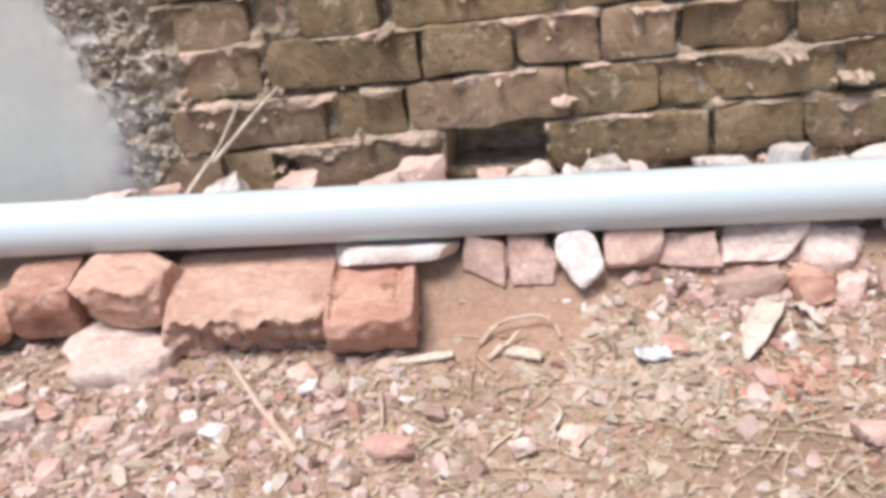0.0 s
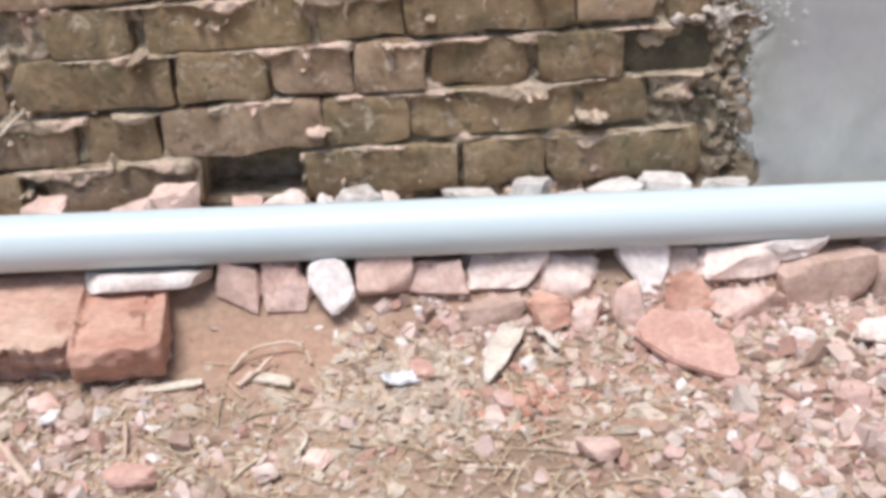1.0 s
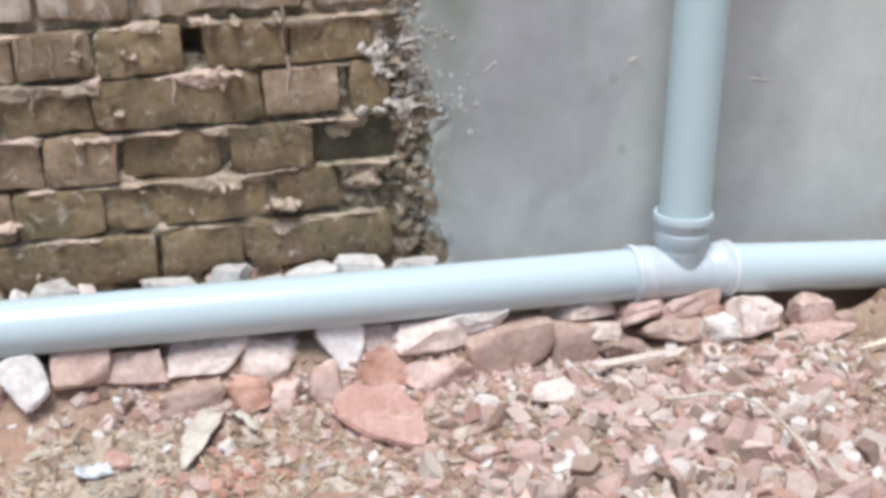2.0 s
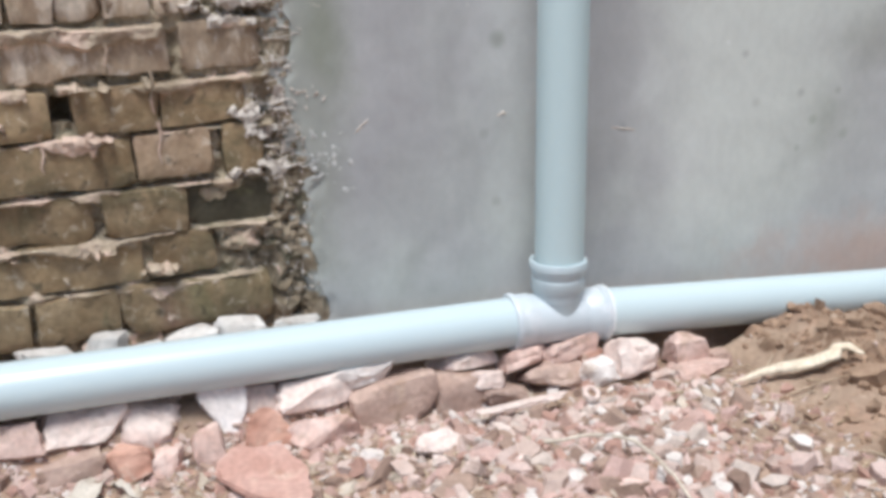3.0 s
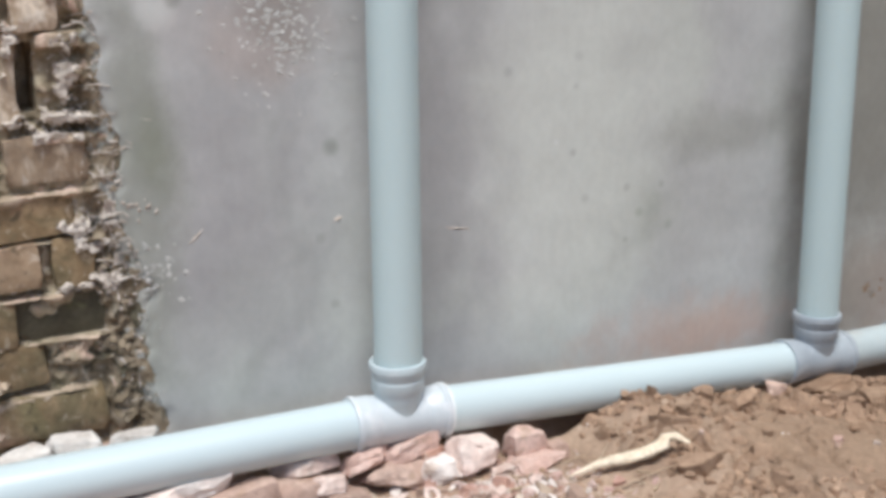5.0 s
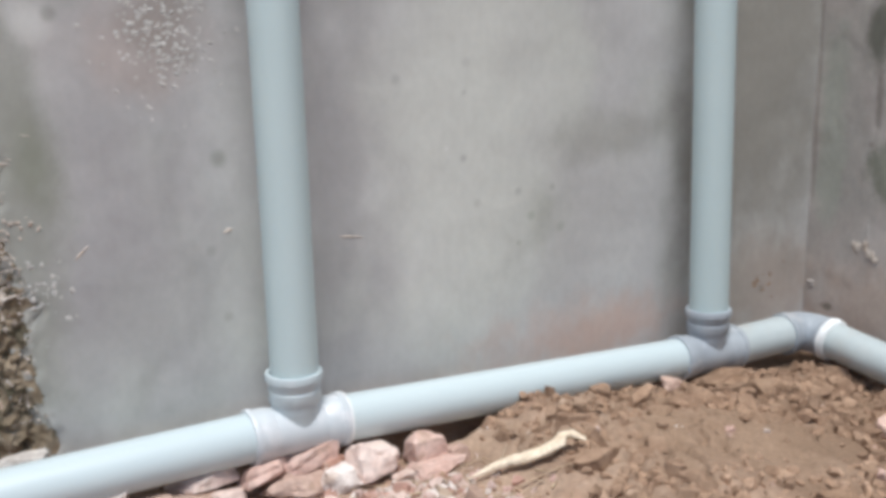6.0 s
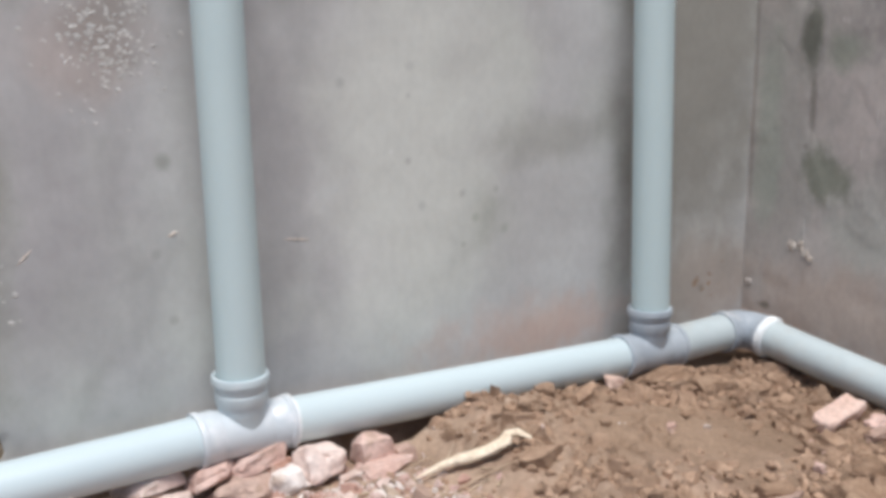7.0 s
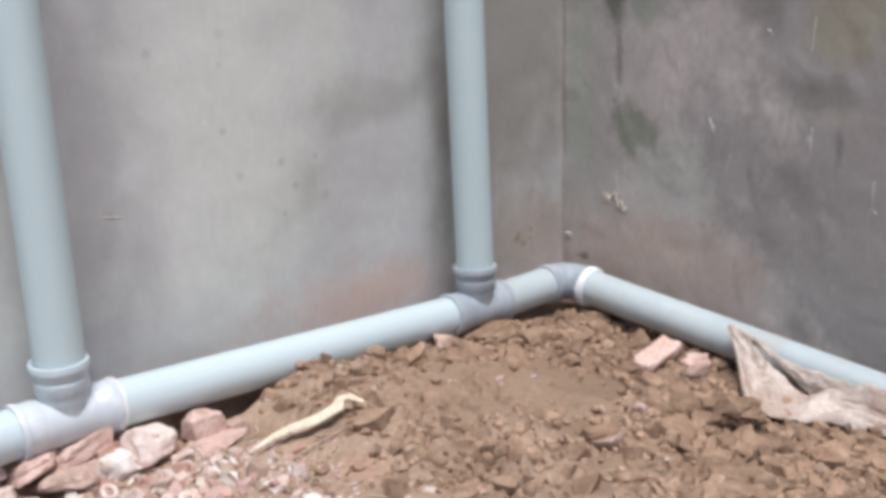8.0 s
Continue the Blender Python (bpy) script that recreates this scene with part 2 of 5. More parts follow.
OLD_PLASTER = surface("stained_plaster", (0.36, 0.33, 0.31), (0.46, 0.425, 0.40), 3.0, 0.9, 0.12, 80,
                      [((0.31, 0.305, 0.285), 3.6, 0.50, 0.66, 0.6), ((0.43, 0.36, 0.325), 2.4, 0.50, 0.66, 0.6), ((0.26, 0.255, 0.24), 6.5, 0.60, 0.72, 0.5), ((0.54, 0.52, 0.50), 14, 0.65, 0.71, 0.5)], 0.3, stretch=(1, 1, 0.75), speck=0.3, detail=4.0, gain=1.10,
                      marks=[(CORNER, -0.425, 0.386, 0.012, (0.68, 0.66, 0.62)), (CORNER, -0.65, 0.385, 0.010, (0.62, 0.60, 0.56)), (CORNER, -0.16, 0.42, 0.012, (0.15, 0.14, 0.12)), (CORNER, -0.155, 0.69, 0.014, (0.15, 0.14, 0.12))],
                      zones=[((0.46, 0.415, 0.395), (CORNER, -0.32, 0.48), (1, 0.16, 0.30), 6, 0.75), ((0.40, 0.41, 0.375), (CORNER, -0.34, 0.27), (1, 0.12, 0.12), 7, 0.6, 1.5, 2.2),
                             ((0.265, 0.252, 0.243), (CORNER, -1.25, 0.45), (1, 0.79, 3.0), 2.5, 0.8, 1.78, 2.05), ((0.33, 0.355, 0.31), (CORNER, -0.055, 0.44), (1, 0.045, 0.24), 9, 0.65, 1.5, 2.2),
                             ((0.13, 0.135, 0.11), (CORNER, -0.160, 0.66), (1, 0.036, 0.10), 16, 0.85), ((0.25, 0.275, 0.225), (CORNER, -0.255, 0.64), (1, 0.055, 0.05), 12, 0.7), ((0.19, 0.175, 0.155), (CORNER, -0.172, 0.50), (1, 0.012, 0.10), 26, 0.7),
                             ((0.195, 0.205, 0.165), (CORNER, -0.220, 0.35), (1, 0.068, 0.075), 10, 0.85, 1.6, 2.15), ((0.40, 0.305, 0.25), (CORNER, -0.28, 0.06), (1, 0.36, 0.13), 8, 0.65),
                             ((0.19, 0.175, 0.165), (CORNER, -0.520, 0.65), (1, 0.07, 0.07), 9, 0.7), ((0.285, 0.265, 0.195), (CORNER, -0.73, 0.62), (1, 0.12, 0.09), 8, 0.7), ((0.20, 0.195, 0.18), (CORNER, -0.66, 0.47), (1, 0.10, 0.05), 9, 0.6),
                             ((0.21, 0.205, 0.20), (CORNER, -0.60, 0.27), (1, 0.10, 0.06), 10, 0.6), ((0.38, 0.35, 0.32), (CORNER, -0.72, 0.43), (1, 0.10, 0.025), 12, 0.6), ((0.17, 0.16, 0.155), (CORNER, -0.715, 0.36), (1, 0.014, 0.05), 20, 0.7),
                             # begins with a thin, broken dark line down the inner corner
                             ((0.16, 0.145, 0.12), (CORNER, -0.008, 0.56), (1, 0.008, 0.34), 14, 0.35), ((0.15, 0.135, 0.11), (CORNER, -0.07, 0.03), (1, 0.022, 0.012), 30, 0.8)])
# trodden earth, dusted pink by brick; the dug mound is darker soil
EARTH = surface("bare_earth", (0.295, 0.205, 0.148), (0.42, 0.305, 0.225), 7, 1.0, 0.7, 110,
                [((0.47, 0.26, 0.18), 3.2, 0.52, 0.68, 0.5), ((0.52, 0.40, 0.31), 22, 0.57, 0.69, 0.6), ((0.20, 0.135, 0.095), 12, 0.60, 0.72, 0.5)], 0.5,
                # the field at (2.12, -0.20) is shade under the bend, put into the colour
                zones=[((0.47, 0.32, 0.26), (0.80, -0.50, 0.0), (0.26, 0.36, 1), 8, 0.8), ((0.46, 0.275, 0.21), (0.34, -0.36, 0.0), (0.24, 0.16, 1), 9, 0.75), ((0.40, 0.255, 0.185), (-0.20, -0.21, 0.0), (0.24, 0.11, 1), 7, 0.85), ((0.45, 0.33, 0.26), (-0.80, -0.62, 0.0), (0.45, 0.34, 1), 8, 0.7), ((0.215, 0.143, 0.096), (1.85, -0.55, 0.0), (0.66, 0.75, 1), 6, 0.9), ((0.305, 0.21, 0.145), (1.53, -0.44, 0.0), (0.30, 0.20, 1), 8, 0.7), ((0.15, 0.105, 0.07), (2.12, -0.20, 0.0), (0.16, 0.14, 1), 9, 0.8), ((0.24, 0.165, 0.115), (0.14, -0.47, 0.0), (0.18, 0.13, 1), 9, 0.7)])
CLOD = surface("earth_clods", (0.235, 0.150, 0.100), (0.385, 0.262, 0.182), 26, 1.0, 0.7, 140, vary=0.20, island=True)
LUMP = surface("earth_lump", (0.235, 0.148, 0.097), (0.375, 0.258, 0.178), 22, 1.0, 0.9, 120, [((0.16, 0.10, 0.068), 26, 0.56, 0.68, 0.6)], 0.5, 0.12)
CRUMB = surface("earth_crumbs", (0.30, 0.195, 0.13), (0.46, 0.32, 0.23), 30, 1.0, 0.6, 160, vary=0.22, island=True)
PALE_BRICK = surface("limed_brick", (0.29, 0.205, 0.138), (0.42, 0.32, 0.228), 16, 0.95, 0.45, 140,
                     [((0.68, 0.58, 0.475), 14, 0.44, 0.58, 0.85), ((0.17, 0.13, 0.08), 13, 0.54, 0.66, 0.8), ((0.64, 0.57, 0.49), 38, 0.56, 0.65, 0.7)], 0.5, 0.14, stretch=(1, 1, 0.6))
# far darker than the other bricks; used for the one set back in its course
DARK_BRICK = surface("dark_brick", (0.085, 0.075, 0.05), (0.14, 0.12, 0.085), 18, 0.9, 0.5, 140, [((0.17, 0.17, 0.08), 9, 0.55, 0.68, 0.6)], 0.4, 0.1)
CHIPS = chip_colours("brick_chips", [(0.58, 0.395, 0.345), (0.64, 0.495, 0.435), (0.45, 0.27, 0.215), (0.55, 0.415, 0.355), (0.73, 0.65, 0.60), (0.27, 0.18, 0.14), (0.60, 0.45, 0.40), (0.50, 0.335, 0.28), (0.40, 0.28, 0.22), (0.58, 0.48, 0.42)])
FLAKES = chip_colours("dry_flakes", [(0.52, 0.43, 0.34), (0.62, 0.525, 0.43), (0.59, 0.485, 0.39), (0.45, 0.35, 0.27), (0.45, 0.375, 0.30), (0.55, 0.42, 0.34)])
RED_CRUMB = chip_colours("red_brick_crumbs", [(0.52, 0.27, 0.20), (0.58, 0.34, 0.26), (0.45, 0.22, 0.16)])
STRAW = chip_colours("dry_straw", [(0.58, 0.46, 0.32), (0.66, 0.55, 0.41), (0.44, 0.32, 0.21), (0.54, 0.40, 0.29)], 0.8)
RED_BRICK = surface("red_brick", (0.45, 0.235, 0.172), (0.59, 0.355, 0.275), 16, 0.97, 1.0, 90,
                    [((0.55, 0.34, 0.25), 12, 0.50, 0.62, 0.65), ((0.25, 0.12, 0.085), 30, 0.56, 0.66, 0.7), ((0.64, 0.51, 0.42), 44, 0.58, 0.67, 0.65)], 0.5, 0.12, stretch=(0.75, 1, 1))
ROSY_BRICK = surface("rosy_brick", (0.50, 0.30, 0.225), (0.62, 0.42, 0.335), 14, 0.97, 0.9, 90,
                     [((0.60, 0.42, 0.32), 10, 0.50, 0.64, 0.65), ((0.36, 0.19, 0.135), 26, 0.57, 0.67, 0.6), ((0.62, 0.50, 0.42), 40, 0.58, 0.67, 0.6)], 0.5, 0.1, stretch=(0.7, 1, 1))
FLAT_RED = surface("flaked_red_brick", (0.50, 0.285, 0.23), (0.60, 0.385, 0.325), 9, 0.97, 0.7, 110, [((0.66, 0.48, 0.39), 14, 0.56, 0.68, 0.6), ((0.44, 0.23, 0.165), 20, 0.58, 0.70, 0.6)], 0.4, 0.06)
TAN_BRICK = surface("tan_brick", (0.60, 0.41, 0.34), (0.72, 0.54, 0.465), 14, 0.97, 0.8, 110, [((0.40, 0.275, 0.20), 24, 0.55, 0.66, 0.65), ((0.45, 0.24, 0.16), 8, 0.55, 0.7, 0.5)], 0.4, 0.1)
BROWN_BRICK = surface("brown_brick", (0.39, 0.265, 0.215), (0.53, 0.385, 0.32), 13, 0.97, 0.8, 110, [((0.40, 0.275, 0.20), 24, 0.55, 0.66, 0.65), ((0.55, 0.43, 0.35), 16, 0.57, 0.7, 0.6)], 0.4, 0.14)
PALE_STONE = surface("pale_stone", (0.70, 0.54, 0.475), (0.84, 0.715, 0.65), 16, 0.97, 0.8, 110, [((0.40, 0.275, 0.20), 24, 0.57, 0.67, 0.6), ((0.50, 0.33, 0.26), 11, 0.56, 0.7, 0.6), ((0.78, 0.72, 0.66), 24, 0.58, 0.7, 0.5)], 0.5, 0.1)
PINK_STONE = surface("pink_stone", (0.60, 0.395, 0.33), (0.76, 0.57, 0.50), 16, 0.97, 0.8, 110, [((0.42, 0.285, 0.21), 24, 0.56, 0.66, 0.55), ((0.70, 0.58, 0.51), 12, 0.56, 0.7, 0.6)], 0.5, 0.12)
GRIT = surface("bare_grit", (0.43, 0.42, 0.40), (0.60, 0.59, 0.565), 30, 0.9, 0.2, 150)
SLAB_STONE = surface("rosy_slab", (0.56, 0.42, 0.36), (0.69, 0.56, 0.50), 14, 0.97, 0.7, 110, [((0.44, 0.32, 0.26), 22, 0.56, 0.68, 0.6), ((0.74, 0.64, 0.58), 12, 0.57, 0.7, 0.5)], 0.5, 0.08)
LIMED_STONE = surface("limed_stone", (0.50, 0.455, 0.42), (0.68, 0.64, 0.60), 20, 0.97, 0.8, 110, [((0.36, 0.29, 0.24), 22, 0.54, 0.66, 0.7), ((0.74, 0.71, 0.68), 16, 0.57, 0.7, 0.6)], 0.5, 0.1)
WHITE_STONE = surface("white_stone", (0.70, 0.61, 0.56), (0.82, 0.76, 0.72), 18, 0.97, 0.8, 110, [((0.40, 0.275, 0.20), 24, 0.55, 0.66, 0.65), ((0.6, 0.45, 0.38), 14, 0.6, 0.72, 0.5)], 0.4, 0.06)
CHALK = surface("chalky_stone", (0.76, 0.68, 0.64), (0.85, 0.79, 0.755), 16, 0.97, 0.5, 110, [((0.60, 0.47, 0.41), 20, 0.60, 0.72, 0.5)], 0.4)
PVC = surface("grey_pvc", (0.508, 0.590, 0.612), (0.523, 0.605, 0.626), 3, 0.30, 0.0, 30, spec=0.5, speck=0.0)
# same plastic as PVC; bluer as uprights mirror less sky, put into the colour
PVC_UPRIGHT = surface("upright_pvc", (0.490, 0.598, 0.612), (0.505, 0.612, 0.625), 3, 0.34, 0.0, 30, spec=0.5, speck=0.0)
PVC_DUSTY = surface("dusty_pvc", (0.42, 0.475, 0.49), (0.47, 0.525, 0.535), 5, 0.42, 0.0, 40, [((0.44, 0.42, 0.39), 7, 0.50, 0.68, 0.6)], spec=0.45, speck=0.1)
# the tee's run and side sockets: paler than its branch, with whitish patches
PVC_RUN = surface("tee_run_pvc", (0.52, 0.565, 0.595), (0.57, 0.61, 0.635), 8, 0.36, 0.0, 40, [((0.70, 0.71, 0.73), 14, 0.50, 0.64, 0.7)], spec=0.5, speck=0.1)
PVC_DARK = surface("moulded_pvc", (0.47, 0.54, 0.565), (0.51, 0.58, 0.605), 8, 0.40, 0.0, 40, [((0.66, 0.675, 0.69), 14, 0.52, 0.66, 0.6)], spec=0.5, speck=0.1)
PVC_DULL = surface("scuffed_pvc", (0.30, 0.335, 0.375), (0.37, 0.405, 0.44), 10, 0.5, 0.05, 60, [((0.52, 0.525, 0.54), 12, 0.54, 0.68, 0.6), ((0.30, 0.26, 0.23), 12, 0.60, 0.72, 0.5)], spec=0.4, speck=0.2)
CEMENT_RING = surface("dried_solvent", (0.70, 0.73, 0.74), (0.80, 0.81, 0.81), 40, 0.5, 0.2, 120)
BARK = surface("peeled_root", (0.66, 0.54, 0.40), (0.79, 0.68, 0.54), 40, 0.8, 0.4, 160, [((0.45, 0.30, 0.19), 30, 0.58, 0.7, 0.7)])
STALK = surface("dead_stalk", (0.50, 0.37, 0.285), (0.62, 0.48, 0.385), 30, 0.85, 0.4, 160, [((0.36, 0.25, 0.18), 24, 0.57, 0.69, 0.6)])
LEAF = surface("dry_leaf", (0.50, 0.42, 0.33), (0.66, 0.58, 0.48), 40, 0.8, 0.3, 160)
PALE_LEAF = surface("bleached_leaf", (0.50, 0.435, 0.365), (0.63, 0.56, 0.485), 30, 0.8, 0.3, 160, [((0.46, 0.40, 0.32), 14, 0.55, 0.70, 0.6)])
SACK = surface("woven_sack", (0.47, 0.38, 0.325), (0.66, 0.58, 0.52), 18, 0.75, 0.6, 260, [((0.44, 0.31, 0.25), 11, 0.48, 0.64, 0.75), ((0.34, 0.24, 0.18), 34, 0.56, 0.68, 0.7)], 0.5)
PAPER = surface("scrap_paper", (0.58, 0.58, 0.60), (0.70, 0.70, 0.71), 60, 0.7, 0.3, 200)

# ---- building blocks ----


def mesh_of(name, verts, faces, material, smooth=None):
    me = bpy.data.meshes.new(name)
    me.from_pydata([tuple(v) for v in verts], [], [tuple(f) for f in faces])
    me.materials.append(material)
    if smooth is not None:
        me.shade_smooth()
        me.set_sharp_from_angle(angle=radians(smooth))
    me.update()
    return me


def part(name, me, parent, label="", at=None):
    ob = new(name, me)
    ob.parent = parent
    if at is not None:
        ob.matrix_basis = at
    return tagged(ob, label) if label else ob


def lattice(nx, ny, nz):
    """The surface of a unit box from -1 to 1, cut into a grid."""
    index, verts, faces = {}, [], []

    def vert(i, j, k):
        key = (i, j, k)
        if key not in index:
            index[key] = len(verts)
            verts.append((2 * i / nx - 1, 2 * j / ny - 1, 2 * k / nz - 1))
        return index[key]

    for i in range(nx):
        for j in range(ny):
            faces.append([vert(i, j, nz), vert(i + 1, j, nz), vert(i + 1, j + 1, nz), vert(i, j + 1, nz)])
            faces.append([vert(i, j, 0), vert(i, j + 1, 0), vert(i + 1, j + 1, 0), vert(i + 1, j, 0)])
    for i in range(nx):
        for k in range(nz):
            faces.append([vert(i, 0, k), vert(i + 1, 0, k), vert(i + 1, 0, k + 1), vert(i, 0, k + 1)])
            faces.append([vert(i, ny, k), vert(i, ny, k + 1), vert(i + 1, ny, k + 1), vert(i + 1, ny, k)])
    for j in range(ny):
        for k in range(nz):
            faces.append([vert(0, j, k), vert(0, j, k + 1), vert(0, j + 1, k + 1), vert(0, j + 1, k)])
            faces.append([vert(nx, j, k), vert(nx, j + 1, k), vert(nx, j + 1, k + 1), vert(nx, j, k + 1)])
    return verts, faces


def worn_block(name, w, d, h, material, seed, wear=0.006, chips=3, cell=0.016, bite=0.30, jag=0.0, grooves=0.0, warp=0.0, frog=0.0, under=0.0):
    """A brick with rounded, uneven edges and broken corners, centred."""
    rng = random.Random(seed)
    verts, faces = lattice(max(3, round(w / cell)), max(2, round(d / cell)), max(3, round(h / cell)))
    half = Vector((w / 2, d / 2, h / 2))
    cuts = []
    for _ in range(chips):
        n = Vector((rng.choice((-1, 1)) * rng.uniform(0.3, 1), rng.choice((-1, -1, 1)) * rng.uniform(0.2, 1), rng.choice((-1, 1)) * rng.uniform(0.3, 1))).normalized()
        reach = abs(n.x) * half.x + abs(n.y) * half.y + abs(n.z) * half.z
        cuts.append((n, reach * (1 - rng.uniform(0.06, bite))))
    off = Vector((rng.uniform(0, 50), rng.uniform(0, 50), rng.uniform(0, 50)))
    out = []
    r = wear * 1.3
    for v in verts:
        p = Vector((v[0] * half.x, v[1] * half.y, v[2] * half.z))
        core = Vector([max(-a + r, min(a - r, c)) for a, c in zip(half, p)])
        away = p - core
        if away.length > 1e-9:
            p = core + away.normalized() * r
        for n, dist in cuts:
            over = p.dot(n) - dist - noise.noise(p * 40 + off) * 0.004
            if over > 0:
                p -= n * over
        if warp:
            q = p * 13 + off
            p += Vector((noise.noise(q), 0.4 * noise.noise(q + Vector((7, 0, 0))), noise.noise(q + Vector((0, 9, 0))))) * warp
        if jag:
            low = smooth_step(-p.y / half.y, 0.2, 1.0)
            p.y += low * jag * max(0.0, 0.35 + noise.fractal(Vector((p.x * 18, p.z * 22, 0)) + off, 0.8, 2.1, 4) * 1.5)
            p.z -= low * smooth_step(p.z / half.z, 0.0, 1.0) * jag * 0.5 * max(0.0, noise.noise(Vector((p.x * 22, 3, 0)) + off) * 1.5)
        if under:
            p.y += under * smooth_step(-p.y / half.y, 0.3, 1.0) * smooth_step(-p.z / half.z, -0.6, 0.9)
        if frog and p.z > half.z * 0.6:
            inset = max(abs(p.x + 0.10 * half.x) - half.x * 0.74, abs(p.y - 0.06 * half.y) - half.y * 0.70) + 0.003 * noise.noise(p * 45 + off)
            p.z -= frog * (1 - smooth_step(abs(inset), 0.002, 0.0085)) + frog * 0.25 * smooth_step(-inset, 0.0, 0.01)
        if grooves and p.z > 0:
            p.z += grooves * noise.noise(Vector((p.x * 6, p.y * 48, 1)) + off)
        p += Vector((noise.noise(p * 30 + off), noise.noise(p * 30 + off * 2), noise.noise(p * 30 - off))) * wear * 0.55
        p += Vector((noise.noise(p * 90 + off), noise.noise(p * 90 + off * 2), noise.noise(p * 90 - off))) * wear * 0.28
        out.append(p)
    return mesh_of(name, out, faces, material, 38)


def broken_stone(name, w, d, h, material, seed, cuts=12, rough=0.095):
    """A lump of rubble: a sharp-cornered hull of a few points, its faces broken up and roughened."""
    rng = random.Random(seed)
    off = Vector((rng.uniform(0, 50), rng.uniform(0, 50), rng.uniform(0, 50)))
    bm = bmesh.new()
    if cuts < 14:
        for corner in [(a, b, c) for a in (-1, 1) for b in (-1, 1) for c in (-1, 1)]:
            bm.verts.new([c * rng.uniform(0.38, 1.0) for c in corner])
        for _ in range(max(0, cuts - 6)):
            p = Vector((rng.gauss(0, 1), rng.gauss(0, 1), rng.gauss(0, 1))).normalized()
            bm.verts.new(p * rng.uniform(0.9, 1.2))
    else:
        for _ in range(cuts + 6):
            p = Vector((rng.gauss(0, 1), rng.gauss(0, 1), rng.gauss(0, 1))).normalized()
            bm.verts.new(p * rng.uniform(0.88, 1.0))
    bmesh.ops.convex_hull(bm, input=bm.verts)
    bmesh.ops.delete(bm, geom=[v for v in bm.verts if not v.link_faces], context="VERTS")
    bmesh.ops.subdivide_edges(bm, edges=bm.edges, cuts=4, use_grid_fill=True)
    bmesh.ops.smooth_vert(bm, verts=bm.verts, factor=0.28, use_axis_x=True, use_axis_y=True, use_axis_z=True)
    lo = Vector([min(v.co[i] for v in bm.verts) for i in range(3)])
    hi = Vector([max(v.co[i] for v in bm.verts) for i in range(3)])
    for v in bm.verts:
        q = Vector([(v.co[i] - lo[i]) / (hi[i] - lo[i]) * 2 - 1 for i in range(3)])
        out = q.normalized() if q.length else Vector((0, 0, 1))
        q += out * (noise.noise(q * 1.6 + off) * rough * 1.6 + noise.noise(q * 4 + off) * rough * 1.0 + noise.noise(q * 11 + off) * rough * 0.7)
        v.co = Vector((q.x * w / 2, q.y * d / 2, q.z * h / 2))
    me = bpy.data.meshes.new(name)
    bm.to_mesh(me)
    bm.free()
    me.materials.append(material)
    me.shade_smooth()
    me.set_sharp_from_angle(angle=radians(30))
    return me


def lathe(name, start, end, profile, material, seg=56):
    """Turns a closed profile of (metres along, radius) round the line from start to end."""
    a, b = Vector(start), Vector(end)
    axis = (b - a).normalized()
    side = axis.orthogonal().normalized()
    up = axis.cross(side)
    verts, faces = [], []
    n = len(profile)
    for s, r in profile:
        for i in range(seg):
            ang = 2 * math.pi * i / seg
            verts.append(a + axis * s + (side * math.cos(ang) + up * math.sin(ang)) * r)
    for k in range(n):
        m = (k + 1) % n
        for i in range(seg):
            j = (i + 1) % seg
            faces.append((k * seg + i, k * seg + j, m * seg + j, m * seg + i))
    return mesh_of(name, verts, faces, material, 40)


def tube_profile(length, r, wall=0.003):
    return [(0, r - wall), (0, r), (length, r), (length, r - wall)]


def grid_mesh(name, us, vs, place, material, smooth=60):
    nu, nv = len(us), len(vs)
    verts = [place(u, v) for v in vs for u in us]
    faces = [(j * nu + i, j * nu + i + 1, (j + 1) * nu + i + 1, (j + 1) * nu + i) for j in range(nv - 1) for i in range(nu - 1)]
    return mesh_of(name, verts, faces, material, smooth)


def lerp_table(x, table):
    if x <= table[0][0]:
        return table[0][1]
    for (x0, a), (x1, b) in zip(table, table[1:]):
        if x <= x1:
            f = (x - x0) / (x1 - x0)
            f = f * f * (3 - 2 * f)
            return a + (b - a) * f
    return table[-1][1]


def smooth_step(x, a, b):
    f = max(0.0, min(1.0, (x - a) / (b - a)))
    return f * f * (3 - 2 * f)


def cloud3(x, y, z, scale, octaves=4):
    return noise.fractal(Vector((x, y, z)) * scale, 0.9, 2.1, octaves)


def empty(name, x=0, y=0, z=0):
    ob = new(name)
    ob.location = (x, y, z)
    ob.empty_display_size = 0.05
    return ob
# ---- the setting: ground ----
PIPE_Y, PIPE_R = -0.10, 0.041
TEE_A, TEE_B, BEND = (0.890, PIPE_Y, 0.066), (1.840, PIPE_Y, 0.006), (2.150, PIPE_Y, 0.003)
NEAR = [(-1.2, -0.075), (-0.4, -0.07), (0.0, -0.058), (0.3, -0.055), (0.55, -0.055), (0.75, -0.045), (0.95, -0.030), (1.20, -0.026), (1.28, 0.008), (1.34, 0.034), (1.47, 0.010), (1.7, -0.024), (1.9, -0.052), (2.1, -0.066)]
MIDDLE = [(-1.2, -0.085), (0.0, -0.08), (0.45, -0.072), (0.65, -0.02), (0.8, -0.012), (1.08, 0.002), (1.24, 0.026), (1.38, 0.036), (1.6, 0.010), (1.9, -0.055), (2.2, -0.092)]
